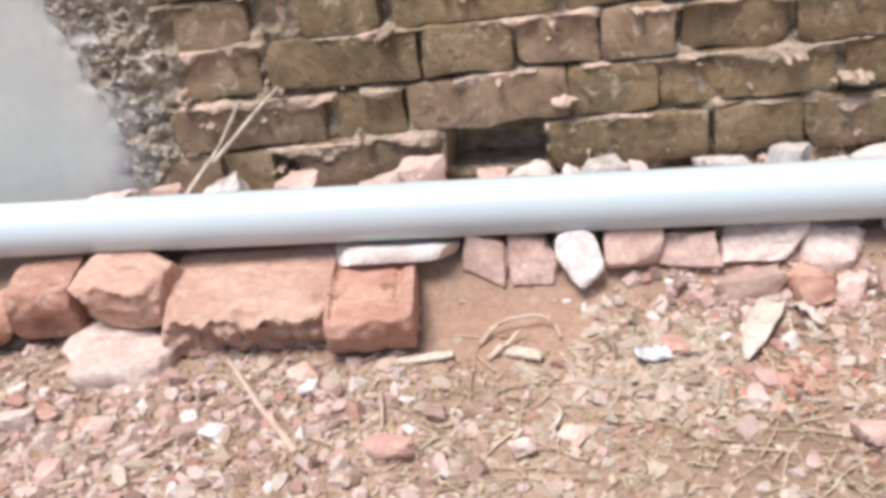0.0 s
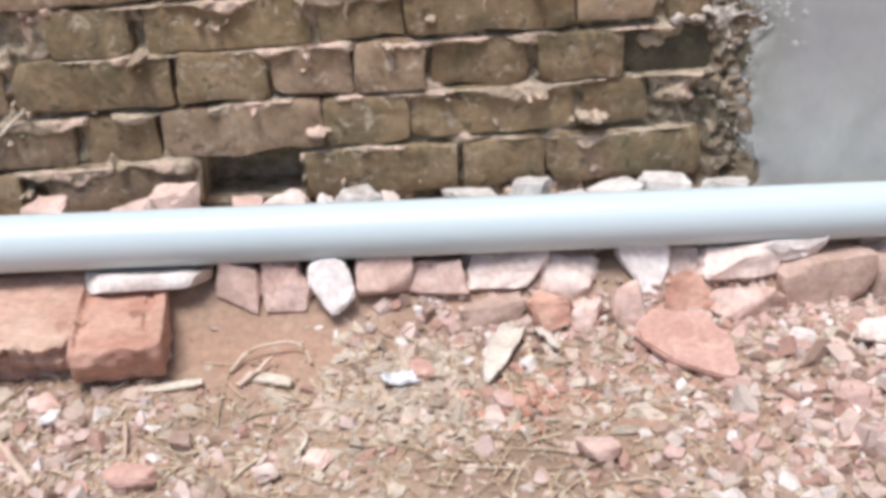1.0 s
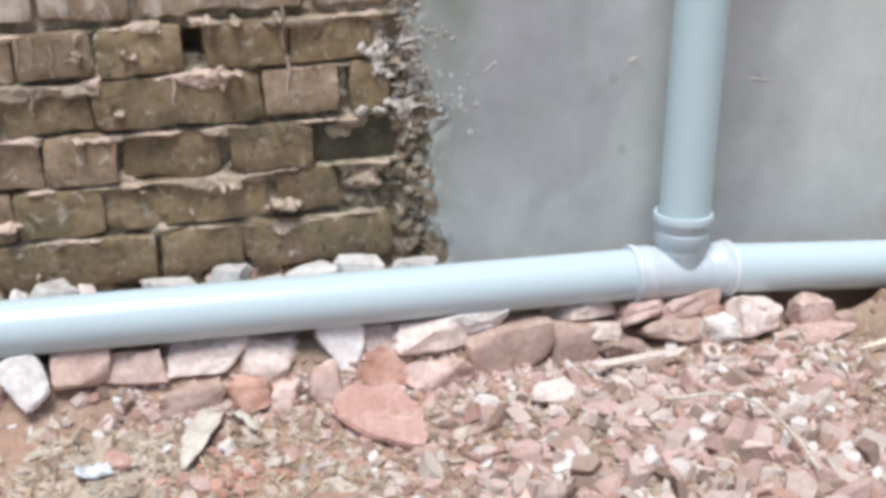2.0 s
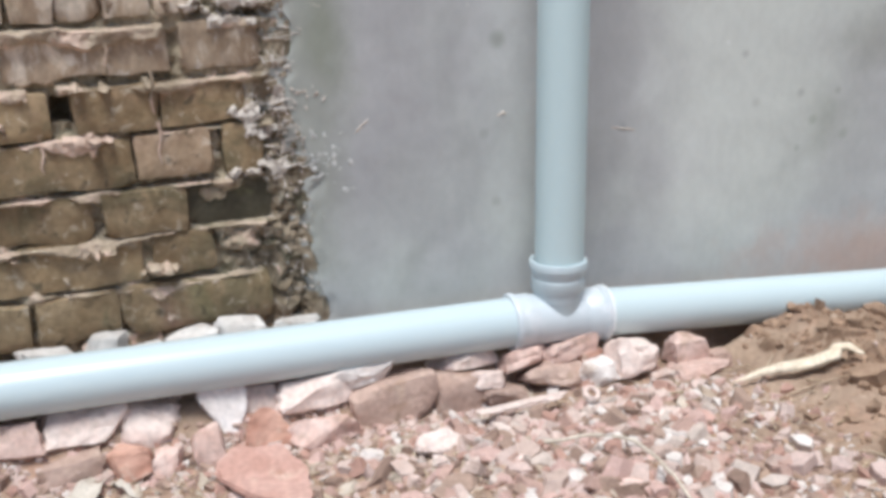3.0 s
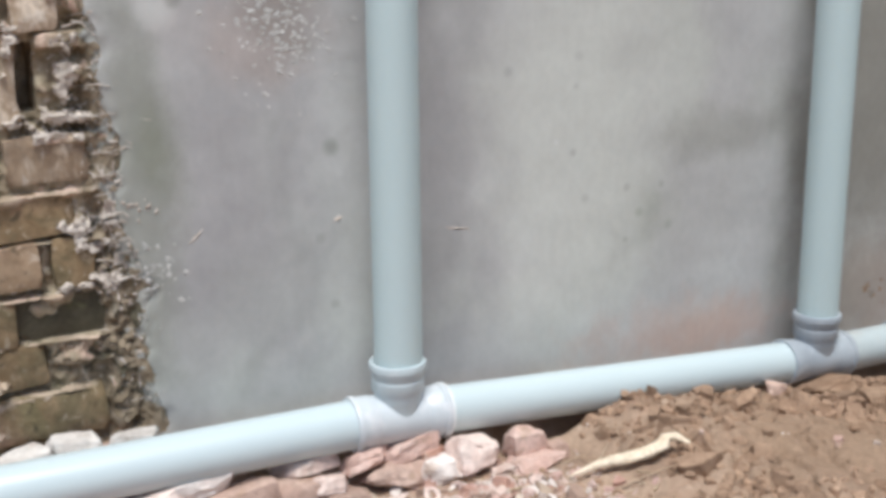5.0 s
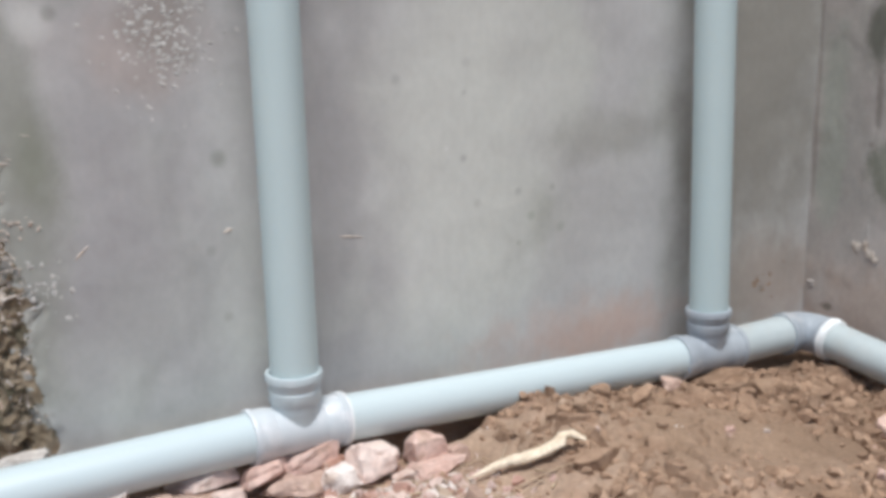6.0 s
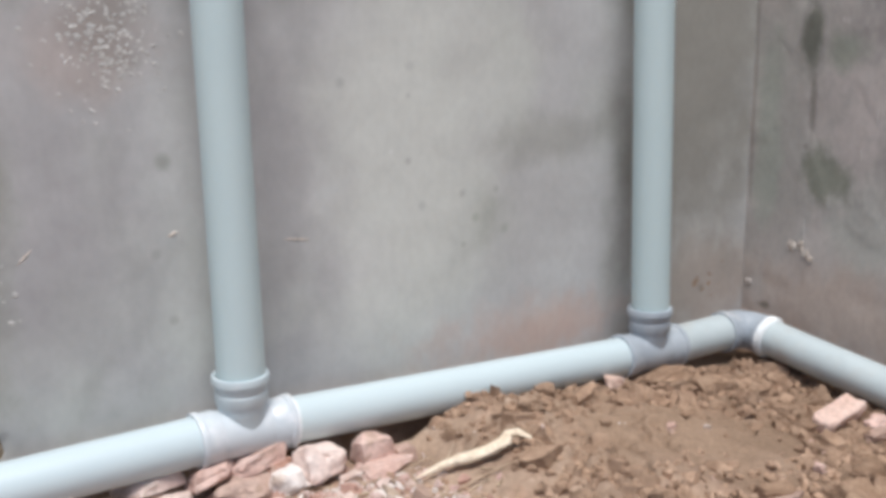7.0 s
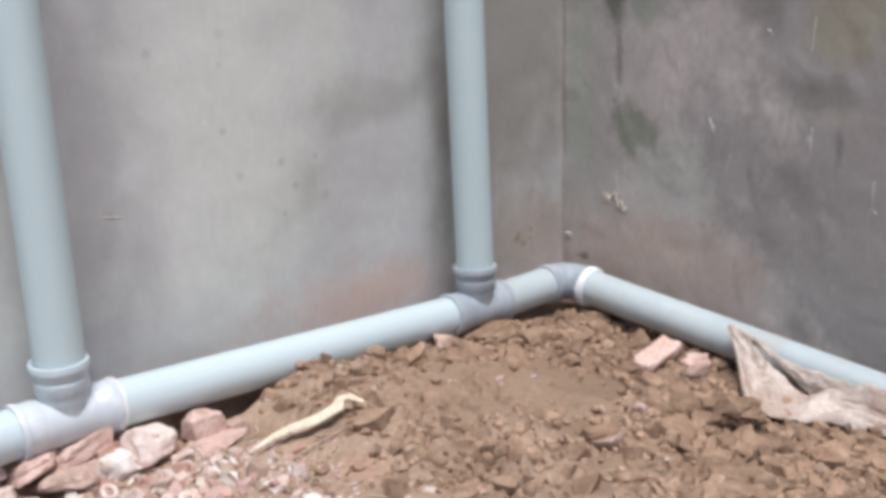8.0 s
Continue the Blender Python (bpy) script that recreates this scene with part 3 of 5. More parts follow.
FRONT = [(-1.2, -0.08), (0.0, -0.075), (0.45, -0.06), (0.8, -0.01), (1.1, 0.01), (1.4, 0.015), (1.75, -0.04), (1.95, -0.100), (2.2, -0.135)]
SHELF = [(-1.2, 0.005), (0.5, 0.005), (0.8, -0.005), (0.93, -0.035), (1.0, -0.060), (1.25, -0.064), (1.36, -0.045), (1.5, -0.042), (1.8, -0.050), (2.15, -0.068)]
BACK = [(-1.2, 0.066), (0.45, 0.066), (0.6, 0.045), (0.9, 0.045), (1.0, 0.044), (1.25, 0.030), (1.5, 0.002), (1.8, -0.020), (2.2, -0.045)]


def settled(x, y):
    """The part of the mound that rain has smoothed: 1 in its middle, 0 outside."""
    return smooth_step(1.15 - math.hypot((x - 1.60) / 0.27, (y + 0.46) / 0.17), 0.0, 0.4)


def ground_z(x, y, detail=True):
    near, middle, front = lerp_table(x, NEAR), lerp_table(x, MIDDLE), lerp_table(x, FRONT)
    z = near + (middle - near) * smooth_step(-y, 0.20, 0.38)
    z += (front - z) * smooth_step(-y, 0.45, 0.9)
    z += (lerp_table(x, SHELF) - z) * smooth_step(y, -0.190 + 0.06 * smooth_step(x, 0.5, 0.9), -0.085)
    z += (lerp_table(x, BACK) - z) * smooth_step(y, -0.075, -0.03)
    z += (-0.09 - z) * smooth_step(-y, 1.2, 2.2) + (-0.09 - z) * smooth_step(-x, 1.3, 2.0)
    if detail and -1.4 < x < 2.3 and y > -1.5:
        lumpy = 0.5 + 0.9 * smooth_step(x, 1.1, 1.4) * (0.35 + 0.65 * smooth_step(cloud3(x, y, 4.0, 3.0, 2), -0.15, 0.25))
        quiet = 1 - 0.6 * smooth_step(y, -0.130, -0.085)
        heap = smooth_step(x, 1.12, 1.35) * smooth_step(-y, 0.13, 0.19)
        if heap > 0:
            near_cell, next_cell = noise.voronoi(Vector((x * 13 + cloud3(x, y, 1.0, 9, 2) * 0.7, y * 13, 0.0)))[0][:2]
            rough = smooth_step(cloud3(x, y, 4.0, 3.0, 2), -0.2, 0.25) * (1 - 0.9 * settled(x, y))
            z += heap * (0.017 * (1 - rough * 0.4) * (smooth_step(next_cell - near_cell, 0.0, 0.13) - 1) * smooth_step(cloud3(x, y, 14.0, 4.0, 2), -0.1, 0.15))
            z += heap * rough * (abs(cloud3(x, y, 17.0, 20.0, 4)) * 0.036 - 0.009)
        z += quiet * lumpy * (cloud3(x, y, 0.0, 9.0, 3) * 0.010 + abs(cloud3(x, y, 7.0, 26.0, 4)) * 0.010 - 0.004)
    return z


def spaced(*runs):
    out = []
    for a, b, n in runs:
        out += [a + (b - a) * i / n for i in range(n)]
    return out + [runs[-1][1]]


ground_x = spaced((-60, -8, 6), (-8, -1.5, 14), (-1.5, -1.1, 20), (-1.1, 2.26, 540), (2.26, 2.5, 3), (2.5, 8, 8), (8, 60, 6))
ground_y = spaced((-60, -8, 6), (-8, -2.2, 12), (-2.2, -1.25, 24), (-1.25, 0.03, 220), (0.03, 0.3, 3), (0.3, 8, 6), (8, 60, 5))
ground = new("ground", grid_mesh("ground", ground_x, ground_y, lambda x, y: (x, y, ground_z(x, y) if y < 0.04 else -0.1), EARTH, 70))
tagged(ground, "brown bare earth yard, trodden and littered with rubble", "ground", kind="structure")

# ---- the setting: walls ----


def plain_box(name, x0, x1, y0, y1, z0, z1, material):
    v = [(x, y, z) for z in (z0, z1) for y in (y0, y1) for x in (x0, x1)]
    return mesh_of(name, v, [(0, 2, 3, 1), (4, 5, 7, 6), (0, 1, 5, 4), (2, 6, 7, 3), (0, 4, 6, 2), (1, 3, 7, 5)], material)


wall_north = tagged(new("wall_north", plain_box("wall_north", -3.2, 2.48, 0.13, 0.36, -0.4, 2.4, MORTAR)),
                    "grey cement-plastered brick wall with a bare brick patch", "wall", kind="structure")
wall_east = tagged(new("wall_east", plain_box("wall_east", CORNER + 0.012, 2.48, -3.6, 0.125, -0.4, 2.4, MORTAR)),
                   "brownish stained cement-plastered side wall", "wall", kind="structure")

EDGE_LEFT = [(-0.2, -0.79), (0.097, -0.806), (0.218, -0.822), (0.308, -0.853), (0.395, -0.883), (0.8, -0.93), (1.02, -0.95)]
EDGE_RIGHT = [(-0.2, 0.535), (0.081, 0.522), (0.188, 0.510), (0.30, 0.508), (0.36, 0.500), (0.42, 0.482), (0.48, 0.480), (0.556, 0.482), (0.65, 0.472), (0.72, 0.468), (0.767, 0.455), (1.02, 0.45)]


def ragged(z, table, seed):
    return lerp_table(z, table) + cloud3(seed, 0.3, z, 14, 4) * 0.014 + cloud3(seed, 5.3, z, 60, 3) * 0.003


def plaster_face(x, z):
    return cloud3(x, 1.0, z, 2.2, 3) * 0.0035 + cloud3(x, 2.0, z, 9, 3) * 0.0012


def plaster_sheet(name, table, seed, far, sign, parent):
    """A coat of plaster that ends in a broken edge; sign is the way in which it runs on from the edge."""
    heights = spaced((-0.2, 1.02, 210))
    runs = [-0.004, 0.0, 0.004, 0.008, 0.013, 0.019, 0.026, 0.034, 0.043, 0.054, 0.08, 0.12]
    length = abs(far - table[0][1])
    runs += [0.12 + (length - 0.12) * i / 190 for i in range(1, 191)]

    def place(u, z):
        x = lerp_table(z, table) + sign * u + (ragged(z, table, seed) - lerp_table(z, table)) * (1 - smooth_step(u, 0.01, 0.08))
        if u == runs[-1]:
            x = far
        y = plaster_face(x, z)
        crumble = 1 - smooth_step(u, 0.0, 0.018)
        y += crumble * (0.003 + cloud3(x, 3.0, z, 40, 3) * 0.003)
        if u < 0:
            y += 0.008
        return x, y, z

    return part(name, grid_mesh(name, runs if sign > 0 else runs[::-1], heights, place, PLASTER, 60), parent)


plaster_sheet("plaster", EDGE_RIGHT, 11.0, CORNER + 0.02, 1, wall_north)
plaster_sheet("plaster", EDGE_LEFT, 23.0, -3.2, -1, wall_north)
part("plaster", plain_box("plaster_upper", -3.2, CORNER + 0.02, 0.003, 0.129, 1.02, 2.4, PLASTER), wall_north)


def side_face(y, z):
    x = CORNER - cloud3(3.0, y, z, 2.4, 3) * 0.003 - cloud3(4.0, y, z, 12, 4) * 0.0010
    return x - 0.0015 * smooth_step(cloud3(9.0, y * 2.0, z, 5, 3), 0.12, 0.40)


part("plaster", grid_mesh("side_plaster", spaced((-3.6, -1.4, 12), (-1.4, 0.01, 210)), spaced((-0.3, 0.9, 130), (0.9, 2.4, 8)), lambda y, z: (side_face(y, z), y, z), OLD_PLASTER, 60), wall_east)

# the bare brick patch: courses rise slightly to the side
BRICK_FACE = 0.016
COURSES = [
    (0.084, 0.028, 0.072, [(-0.77, -0.668), (-0.66, -0.587), (-0.546, -0.317), (-0.163, 0.068), (0.080, 0.198), (0.204, 0.436)]),
    (0.165, 0.035, 0.071, [(-0.733, -0.496), (-0.484, -0.374), (-0.363, -0.131), (-0.124, -0.006), (0.002, 0.243), (0.256, 0.353)]),
    (0.243, 0.020, 0.071, [(-0.702, -0.582), (-0.568, -0.343), (-0.332, -0.207), (-0.197, -0.083), (-0.075, 0.023), (0.032, 0.172), (0.188, 0.311), (0.319, 0.456)]),
    (0.321, 0.035, 0.071, [(-0.70, -0.592), (-0.509, -0.392), (-0.370, -0.140), (-0.130, -0.006), (0.002, 0.238), (0.246, 0.359), (0.378, 0.437)]),
    (0.401, 0.033, 0.066, [(-0.70, -0.60), (-0.59, -0.36), (-0.345, -0.247), (-0.232, -0.109), (-0.098, 0.001), (0.009, 0.126), (0.166, 0.280), (0.285, 0.413)]),
    (0.484, 0.035, 0.068, [(-0.60, -0.37), (-0.36, -0.25), (-0.24, -0.072), (-0.060, 0.058), (0.072, 0.304), (0.326, 0.434)]),
    (0.568, 0.030, 0.128, [(0.020, 0.080), (0.087, 0.148), (0.153, 0.212), (0.217, 0.280), (0.288, 0.350)]),
    (0.706, 0.030, 0.064, [(-0.04, 0.07), (0.082, 0.203), (0.211, 0.337), (0.350, 0.416)]),
    (0.785, 0.030, 0.066, [(0.02, 0.245), (0.257, 0.372)]),
]
HOLES = [(-0.312, -0.168, 0.080, 0.160), (0.131, 0.162, 0.425, 0.462), (0.347, 0.376, 0.60, 0.70)]


# cement thrown over the broken edge: place, half width, half height
SPLASHES = [(0.478, 0.440, 0.030, 0.012), (0.424, 0.426, 0.022, 0.011), (0.420, 0.394, 0.020, 0.008), (0.410, 0.328, 0.036, 0.008), (0.452, 0.338, 0.018, 0.014), (0.345, 0.700, 0.020, 0.018), (0.395, 0.588, 0.036, 0.010), (0.418, 0.660, 0.014, 0.034), (0.385, 0.566, 0.030, 0.006)]


def splashed(x, z):
    """How thickly thrown cement covers a place, 0 to 1."""
    if x < 0.28:
        return 0.0
    stray = 1.3 * cloud3(x, 52.0, z, 42, 5)
    return max(1 - smooth_step(math.hypot((x - sx) / (1.5 * w), (z - sz) / (1.5 * h)) + stray, 0.45, 0.95) for sx, sz, w, h in SPLASHES)


def mortar_face(x, z):
    for x0, x1, z0, z1 in HOLES:
        if x0 < x < x1 and z0 < z < z1:
            return 0.112 + cloud3(x, 1.0, z, 20, 2) * 0.006
    y = 0.042 + cloud3(x, 6.0, z, 30, 4) * 0.009 - 0.016 * smooth_step(cloud3(x, 3.0, z, 11, 3), -0.05, 0.30)
    for z0, slope, h, spans in COURSES:
        over = z - (z0 + slope * x + h)
        if -0.036 < over < 0.012:
            droop = -0.008 + 0.026 * cloud3(x, 9.0 + z0 * 7, 0.0, 9, 3)
            lid = 0.003 + 0.007 * smooth_step(cloud3(x, 17.0, z0 * 5, 5, 3), 0.0, 0.4)
            band = smooth_step(over, max(-0.030, min(-0.003, droop)) - 0.005, min(0.0, max(-0.030, droop) + 0.005)) * smooth_step(lid - over, 0.0, 0.005)
            y += (0.0110 - y + cloud3(x, 33.0, z, 26, 4) * 0.009 + cloud3(x, 36.0, z, 75, 3) * 0.0035) * band * smooth_step(cloud3(x, 8.0, z0 * 9, 10, 3), -0.45, -0.20)
    y -= 0.030 * smooth_step(cloud3(x, 15.0, z, 24, 5), 0.56, 0.72) * (1 - smooth_step(x, 0.28, 0.33))
    margin = max(smooth_step(x, 0.436, 0.460), smooth_step(-x, 0.715, 0.745))
    margin = max(margin, smooth_step(z, 0.20, 0.21) * smooth_step(-z, -0.25, -0.24) * smooth_step(x, 0.35, 0.37))
    rough = 0.018 + cloud3(x, 12.0, z, 12, 3) * 0.014 - abs(cloud3(x, 22.0, z * 0.7, 24, 4)) * 0.020 + abs(cloud3(x, 31.0, z, 34, 3)) * 0.026
    rough = 0.018 + (rough - 0.018) * 0.8
    y += (rough - y) * margin
    y += (plaster_face(x, z) + 0.0055 + cloud3(x, 41.0, z, 30, 3) * 0.003 - y) * smooth_step(max(x - lerp_table(z, EDGE_RIGHT), lerp_table(z, EDGE_LEFT) - x), -0.030 + cloud3(2.0, 44.0, z, 12, 3) * 0.014, -0.006)
    beyond = max(x - lerp_table(z, EDGE_RIGHT), lerp_table(z, EDGE_LEFT) - x)
    y += (min(y, 0.0115) + cloud3(x, 54.0, z, 70, 4) * 0.007 - y) * splashed(x, z)
    return y + (0.05 - y) * smooth_step(beyond, 0.014, 0.030)


mortar = part("mortar", grid_mesh("mortar", spaced((-1.0, -0.70, 100), (-0.70, 0.42, 340), (0.42, 0.56, 60)), spaced((-0.05, 0.82, 330), (0.82, 1.02, 14)), lambda x, z: (x, mortar_face(x, z), z), MORTAR, 50), wall_north)
mortar.data.materials.append(DAUB)
mortar.data.materials.append(BED_MORTAR)
mortar.data.materials.append(DAUB_GREY)
mortar.data.materials.append(DAUB_PALE)
mortar.data.materials.append(DAUB_SANDY)
mortar.data.materials.append(DAUB_FROST)
for face in mortar.data.polygons:
    x, _, z = face.center
    if max(x - 0.428, -0.715 - x) + cloud3(x, 20.0, z, 16, 4) * 0.05 > 0:
        face.material_index = 1 if x > 0 else 5
        edge = max(x - lerp_table(z, EDGE_RIGHT), lerp_table(z, EDGE_LEFT) - x)
        if edge + (0.008 if x > 0 else 0.036) + cloud3(x, 50.0, z, 26, 5) * 0.055 > 0:
            face.material_index = 3 if x > 0 else 6
    elif face.center.y < 0.024:
        face.material_index = 2
    if splashed(x, z) > 0.4:
        face.material_index = 4

# ---- the pipes ----


def pipe(name, start, end, label, finish=PVC):
    a, b = Vector(start), Vector(end)
    ob = new(name, lathe(name, (0, 0, 0), b - a, tube_profile((b - a).length, PIPE_R), finish))
    ob.location = a
    return tagged(ob, label, "pipe", "drain pipes")


def along(p, q, metres):
    p, q = Vector(p), Vector(q)
    return p + (q - p).normalized() * metres


FAR_LEFT = (-2.4, PIPE_Y, 0.089)
pipe("drain_pipe", FAR_LEFT, along(TEE_A, FAR_LEFT, 0.05), "pale grey plastic drain pipe lying on brick rubble along the wall")
pipe("drain_pipe", along(TEE_A, TEE_B, 0.05), along(TEE_B, TEE_A, 0.05), "pale grey plastic drain pipe lying along the plastered wall")
pipe("drain_pipe", along(TEE_B, BEND, 0.05), along(BEND, TEE_B, 0.04), "short pale grey plastic pipe between tee and bend", PVC_DUSTY)
SIDE_END = (2.135, -2.9, -0.258)
pipe("drain_pipe", along(BEND, SIDE_END, 0.04), SIDE_END, "dusty pale grey plastic drain pipe along the side wall", PVC_DUSTY)
pipe("down_pipe", Vector(TEE_A) + Vector((0.004, 0, 0.06)), (0.880, PIPE_Y - 0.002, 2.3), "upright pale blue-grey plastic pipe standing in a tee", PVC_UPRIGHT)
pipe("down_pipe", Vector(TEE_B) + Vector((0.004, 0, 0.06)), (1.790, PIPE_Y, 2.3), "upright pale blue-grey plastic pipe near the wall's corner", PVC_UPRIGHT)


def tee(at, left, right, label, finish=PVC_DARK, run=PVC_RUN, bead=True):
    """A moulded tee: run, three sockets with beaded rims."""
    ob = empty("pipe_tee", *at)
    p = Vector(at)
    a, b = (Vector(left) - p).normalized(), (Vector(right) - p).normalized()
    r = PIPE_R
    part("run", lathe("run", a * 0.052, b * 0.052, tube_profile((b * 0.052 - a * 0.052).length, r + 0.0015, 0.004), run), ob)
    for way, glued in ((a, False), (b, bead)):
        socket = [(0.044, r - 0.002), (0.044, r + 0.001), (0.050, r + 0.0036), (0.074, r + 0.0036), (0.076, r + 0.0062), (0.083, r + 0.0066), (0.086, r + 0.005), (0.086, r + 0.0004)]
        sleeve = part("socket", lathe("socket", (0, 0, 0), way, socket, run), ob)
        if glued:
            part("solvent_bead", lathe("solvent_bead", (0, 0, 0), way, [(0.0855, r), (0.0845, r + 0.0072), (0.0885, r + 0.0068), (0.091, r + 0.0004)], CEMENT_RING), sleeve, "white ring of dried solvent")
    branch = [(0.004, r - 0.004), (0.004, r - 0.001), (0.046, r - 0.001), (0.052, r + 0.0036), (0.070, r + 0.0036), (0.0715, r + 0.0018), (0.0745, r + 0.0018), (0.0765, r + 0.0036), (0.086, r + 0.0040),
              (0.088, r + 0.0072), (0.096, r + 0.0078), (0.1005, r + 0.0062), (0.1005, r + 0.0004), (0.050, r + 0.0004)]
    part("branch_socket", lathe("branch_socket", (0.002, 0, 0), (0.002, 0, 1), branch, finish), ob)
    return tagged(ob, label, "pipe fitting", "pipe fittings")


tee(TEE_A, FAR_LEFT, TEE_B, "grey moulded plastic tee with a white solvent ring")
tee(TEE_B, TEE_A, BEND, "dull grey moulded plastic tee near the corner", PVC_DULL, PVC_DULL, False)


def elbow(at, left, out):
    ob = empty("pipe_bend", *at)
    p = Vector(at)
    a, b = (Vector(left) - p).normalized(), (Vector(out) - p).normalized()
    r, reach = PIPE_R + 0.003, 0.061
    rings, seg, bends = [], 48, 14
    normal = a.cross(b).normalized()
    for i in range(bends + 1):
        f = i / bends
        centre = a * reach * (1 - f) ** 2 + b * reach * f ** 2
        way = (-a * (1 - f) + b * f).normalized()
        side = way.cross(normal).normalized()
        rings.append([centre + (side * math.cos(2 * math.pi * k / seg) + normal * math.sin(2 * math.pi * k / seg)) * r for k in range(seg)])
    verts = [v for ring in rings for v in ring]
    faces = [(i * seg + k, i * seg + (k + 1) % seg, (i + 1) * seg + (k + 1) % seg, (i + 1) * seg + k) for i in range(bends) for k in range(seg)]
    part("bend", mesh_of("bend", verts, faces, PVC_DULL, 60), ob)
    for way, glued in ((a, False), (b, True)):
        rr = PIPE_R
        sleeve = part("socket", lathe("socket", (0, 0, 0), way, [(0.055, rr), (0.055, rr + 0.003), (0.059, rr + 0.0058), (0.074, rr + 0.0062), (0.078, rr + 0.0045), (0.078, rr + 0.0004)], PVC_DULL), ob)
        if glued:
            part("solvent_bead", lathe("solvent_bead", (0, 0, 0), way, [(0.0665, rr + 0.004), (0.0675, rr + 0.0078), (0.0770, rr + 0.0074), (0.0840, rr + 0.0040), (0.0850, rr + 0.0003)], CEMENT_RING), sleeve, "white ring of dried solvent")
    return tagged(ob, "dull grey moulded plastic bend with a white rim", "pipe fitting", "pipe fittings")


elbow(BEND, TEE_B, SIDE_END)

# ---- loose bricks and rubble ----


def seed_of(label, x):
    """A number of its own for each stone."""
    return sum(ord(c) * (i + 3) for i, c in enumerate(label)) + int(x * 1000) + 5000


def rubble(x, front, z0, z1, w, material, label, d=None, turn=None, cuts=10, block=False, lean=None):
    """A stone whose foot is at height z0 and whose face is at front; z1 is where its back edge shows."""
    seed = seed_of(label, x)
    rng = random.Random(seed * 7)
    d = d or max(0.035, min(0.09, w * 0.75))
    h = max((z1 - z0) * 0.62, (z1 - z0) - 0.32 * d)
    name = "loose_brick" if block else "rubble_stone"
    if block:
        me = worn_block(name, w, d, h, material, seed, 0.0045, 5, 0.012, 0.34)
    else:
        me = broken_stone(name, w * 1.10, d * 1.08, h * 1.14, material, seed, cuts)
    ob = new(name, me)
    tilt = rng.uniform(-7, 7) if turn is None else turn
    ob.matrix_basis = pose(x, front + d / 2, z0 + h / 2, rng.uniform(-17, -4) if lean is None else lean, tilt, rng.uniform(-12, 12) if not block else rng.uniform(-4, 4))
    return tagged(ob, label, "brick" if block else "stone", "rubble under the pipe")


def hewn(name, outline, thick, material, label, at, rx, rz, group, back=0.86, rough=0.0026):
    """A flat-faced stone: a many-sided outline (across, up), its back a little smaller, with worn edges."""
    seed = seed_of(label, at[0])
    off = Vector((seed % 37, seed % 53, seed % 11))
    bm = bmesh.new()
    for k, (u, v) in enumerate(outline):
        bm.verts.new((u, -thick / 2 + 0.0015 * noise.noise(Vector((k * 3.1, seed, 0))), v))
        bm.verts.new((u * back, thick / 2, v * back))
    bmesh.ops.convex_hull(bm, input=bm.verts)
    bmesh.ops.dissolve_limit(bm, angle_limit=radians(6), verts=bm.verts, edges=bm.edges)
    bmesh.ops.bevel(bm, geom=bm.edges[:], offset=0.0035, segments=2, affect="EDGES", clamp_overlap=True)
    bmesh.ops.triangulate(bm, faces=bm.faces)
    for _ in range(3):
        longer = [e for e in bm.edges if e.calc_length() > 0.009]
        bmesh.ops.subdivide_edges(bm, edges=longer, cuts=1)
        bmesh.ops.triangulate(bm, faces=bm.faces)
    bm.normal_update()
    for v in bm.verts:
        q = v.co * 22 + off
        rim = 1.0 if abs(v.normal.y) > 0.8 else 1.9
        v.co += v.normal * rough * rim * (noise.noise(q) * 1.2 + noise.noise(q * 2.7) * 0.6 + noise.noise(q * 6) * 0.3)
    me = bpy.data.meshes.new(name)
    bm.to_mesh(me)
    bm.free()
    me.materials.append(material)
    me.shade_smooth()
    me.set_sharp_from_angle(angle=radians(32))
    ob = new(name, me)
    ob.matrix_basis = pose(*at, rx, 0, rz)
    return tagged(ob, label, "stone", group)


# three whole bricks and broken ones at the near end
def loose_brick(x, y, z, w, d, h, material, label, rx=0, ry=0, rz=0, chips=5, bite=0.25, jag=0.012, frog=0.0):
    ob = new("loose_brick", worn_block("loose_brick", w, d, h, material, seed_of(label, x), 0.0034, chips, 0.005, bite, jag, 0.0040, 0.0014, frog, 0.13 * d))
    ob.matrix_basis = pose(x, y, z, rx, ry, rz)
    return tagged(ob, label, "brick", "loose bricks")


loose_brick(-0.412, -0.195, -0.026, 0.122, 0.188, 0.062, RED_BRICK, "worn red brick laid end-on beneath the pipe", 3, 0, 6, 3, 0.08, 0.008, 0.0075)
loose_brick(-0.592, -0.174, -0.026, 0.242, 0.190, 0.068, ROSY_BRICK, "wide orange-red brick with a broken front edge", 9, -1, 4, 5, 0.14, 0.022)
loose_brick(-0.775, -0.168, 0.004, 0.135, 0.120, 0.075, ROSY_BRICK, "tan-pink brick with a sheared corner", 6, 2, -8, 6, 0.36)
loose_brick(-0.905, -0.165, -0.010, 0.100, 0.110, 0.085, RED_BRICK, "crumbling red brick half under the pipe", 4, -3, 6, 8, 0.4)
loose_brick(-1.000, -0.190, -0.030, 0.085, 0.090, 0.060, RED_BRICK, "small broken red brick on the earth", 4, -3, 14, 8, 0.4)


def flat_stone(x, y, z, w, d, h, label, rx, ry, rz):
    ob = new("flat_stone", worn_block("flat_stone", w, d, h, SLAB_STONE, seed_of(label, x), 0.0090, 9, 0.007, 0.42, 0.004, 0.002, 0.004))
    ob.matrix_basis = pose(x, y, z, rx, ry, rz)
    return tagged(ob, label, "stone", "loose bricks")


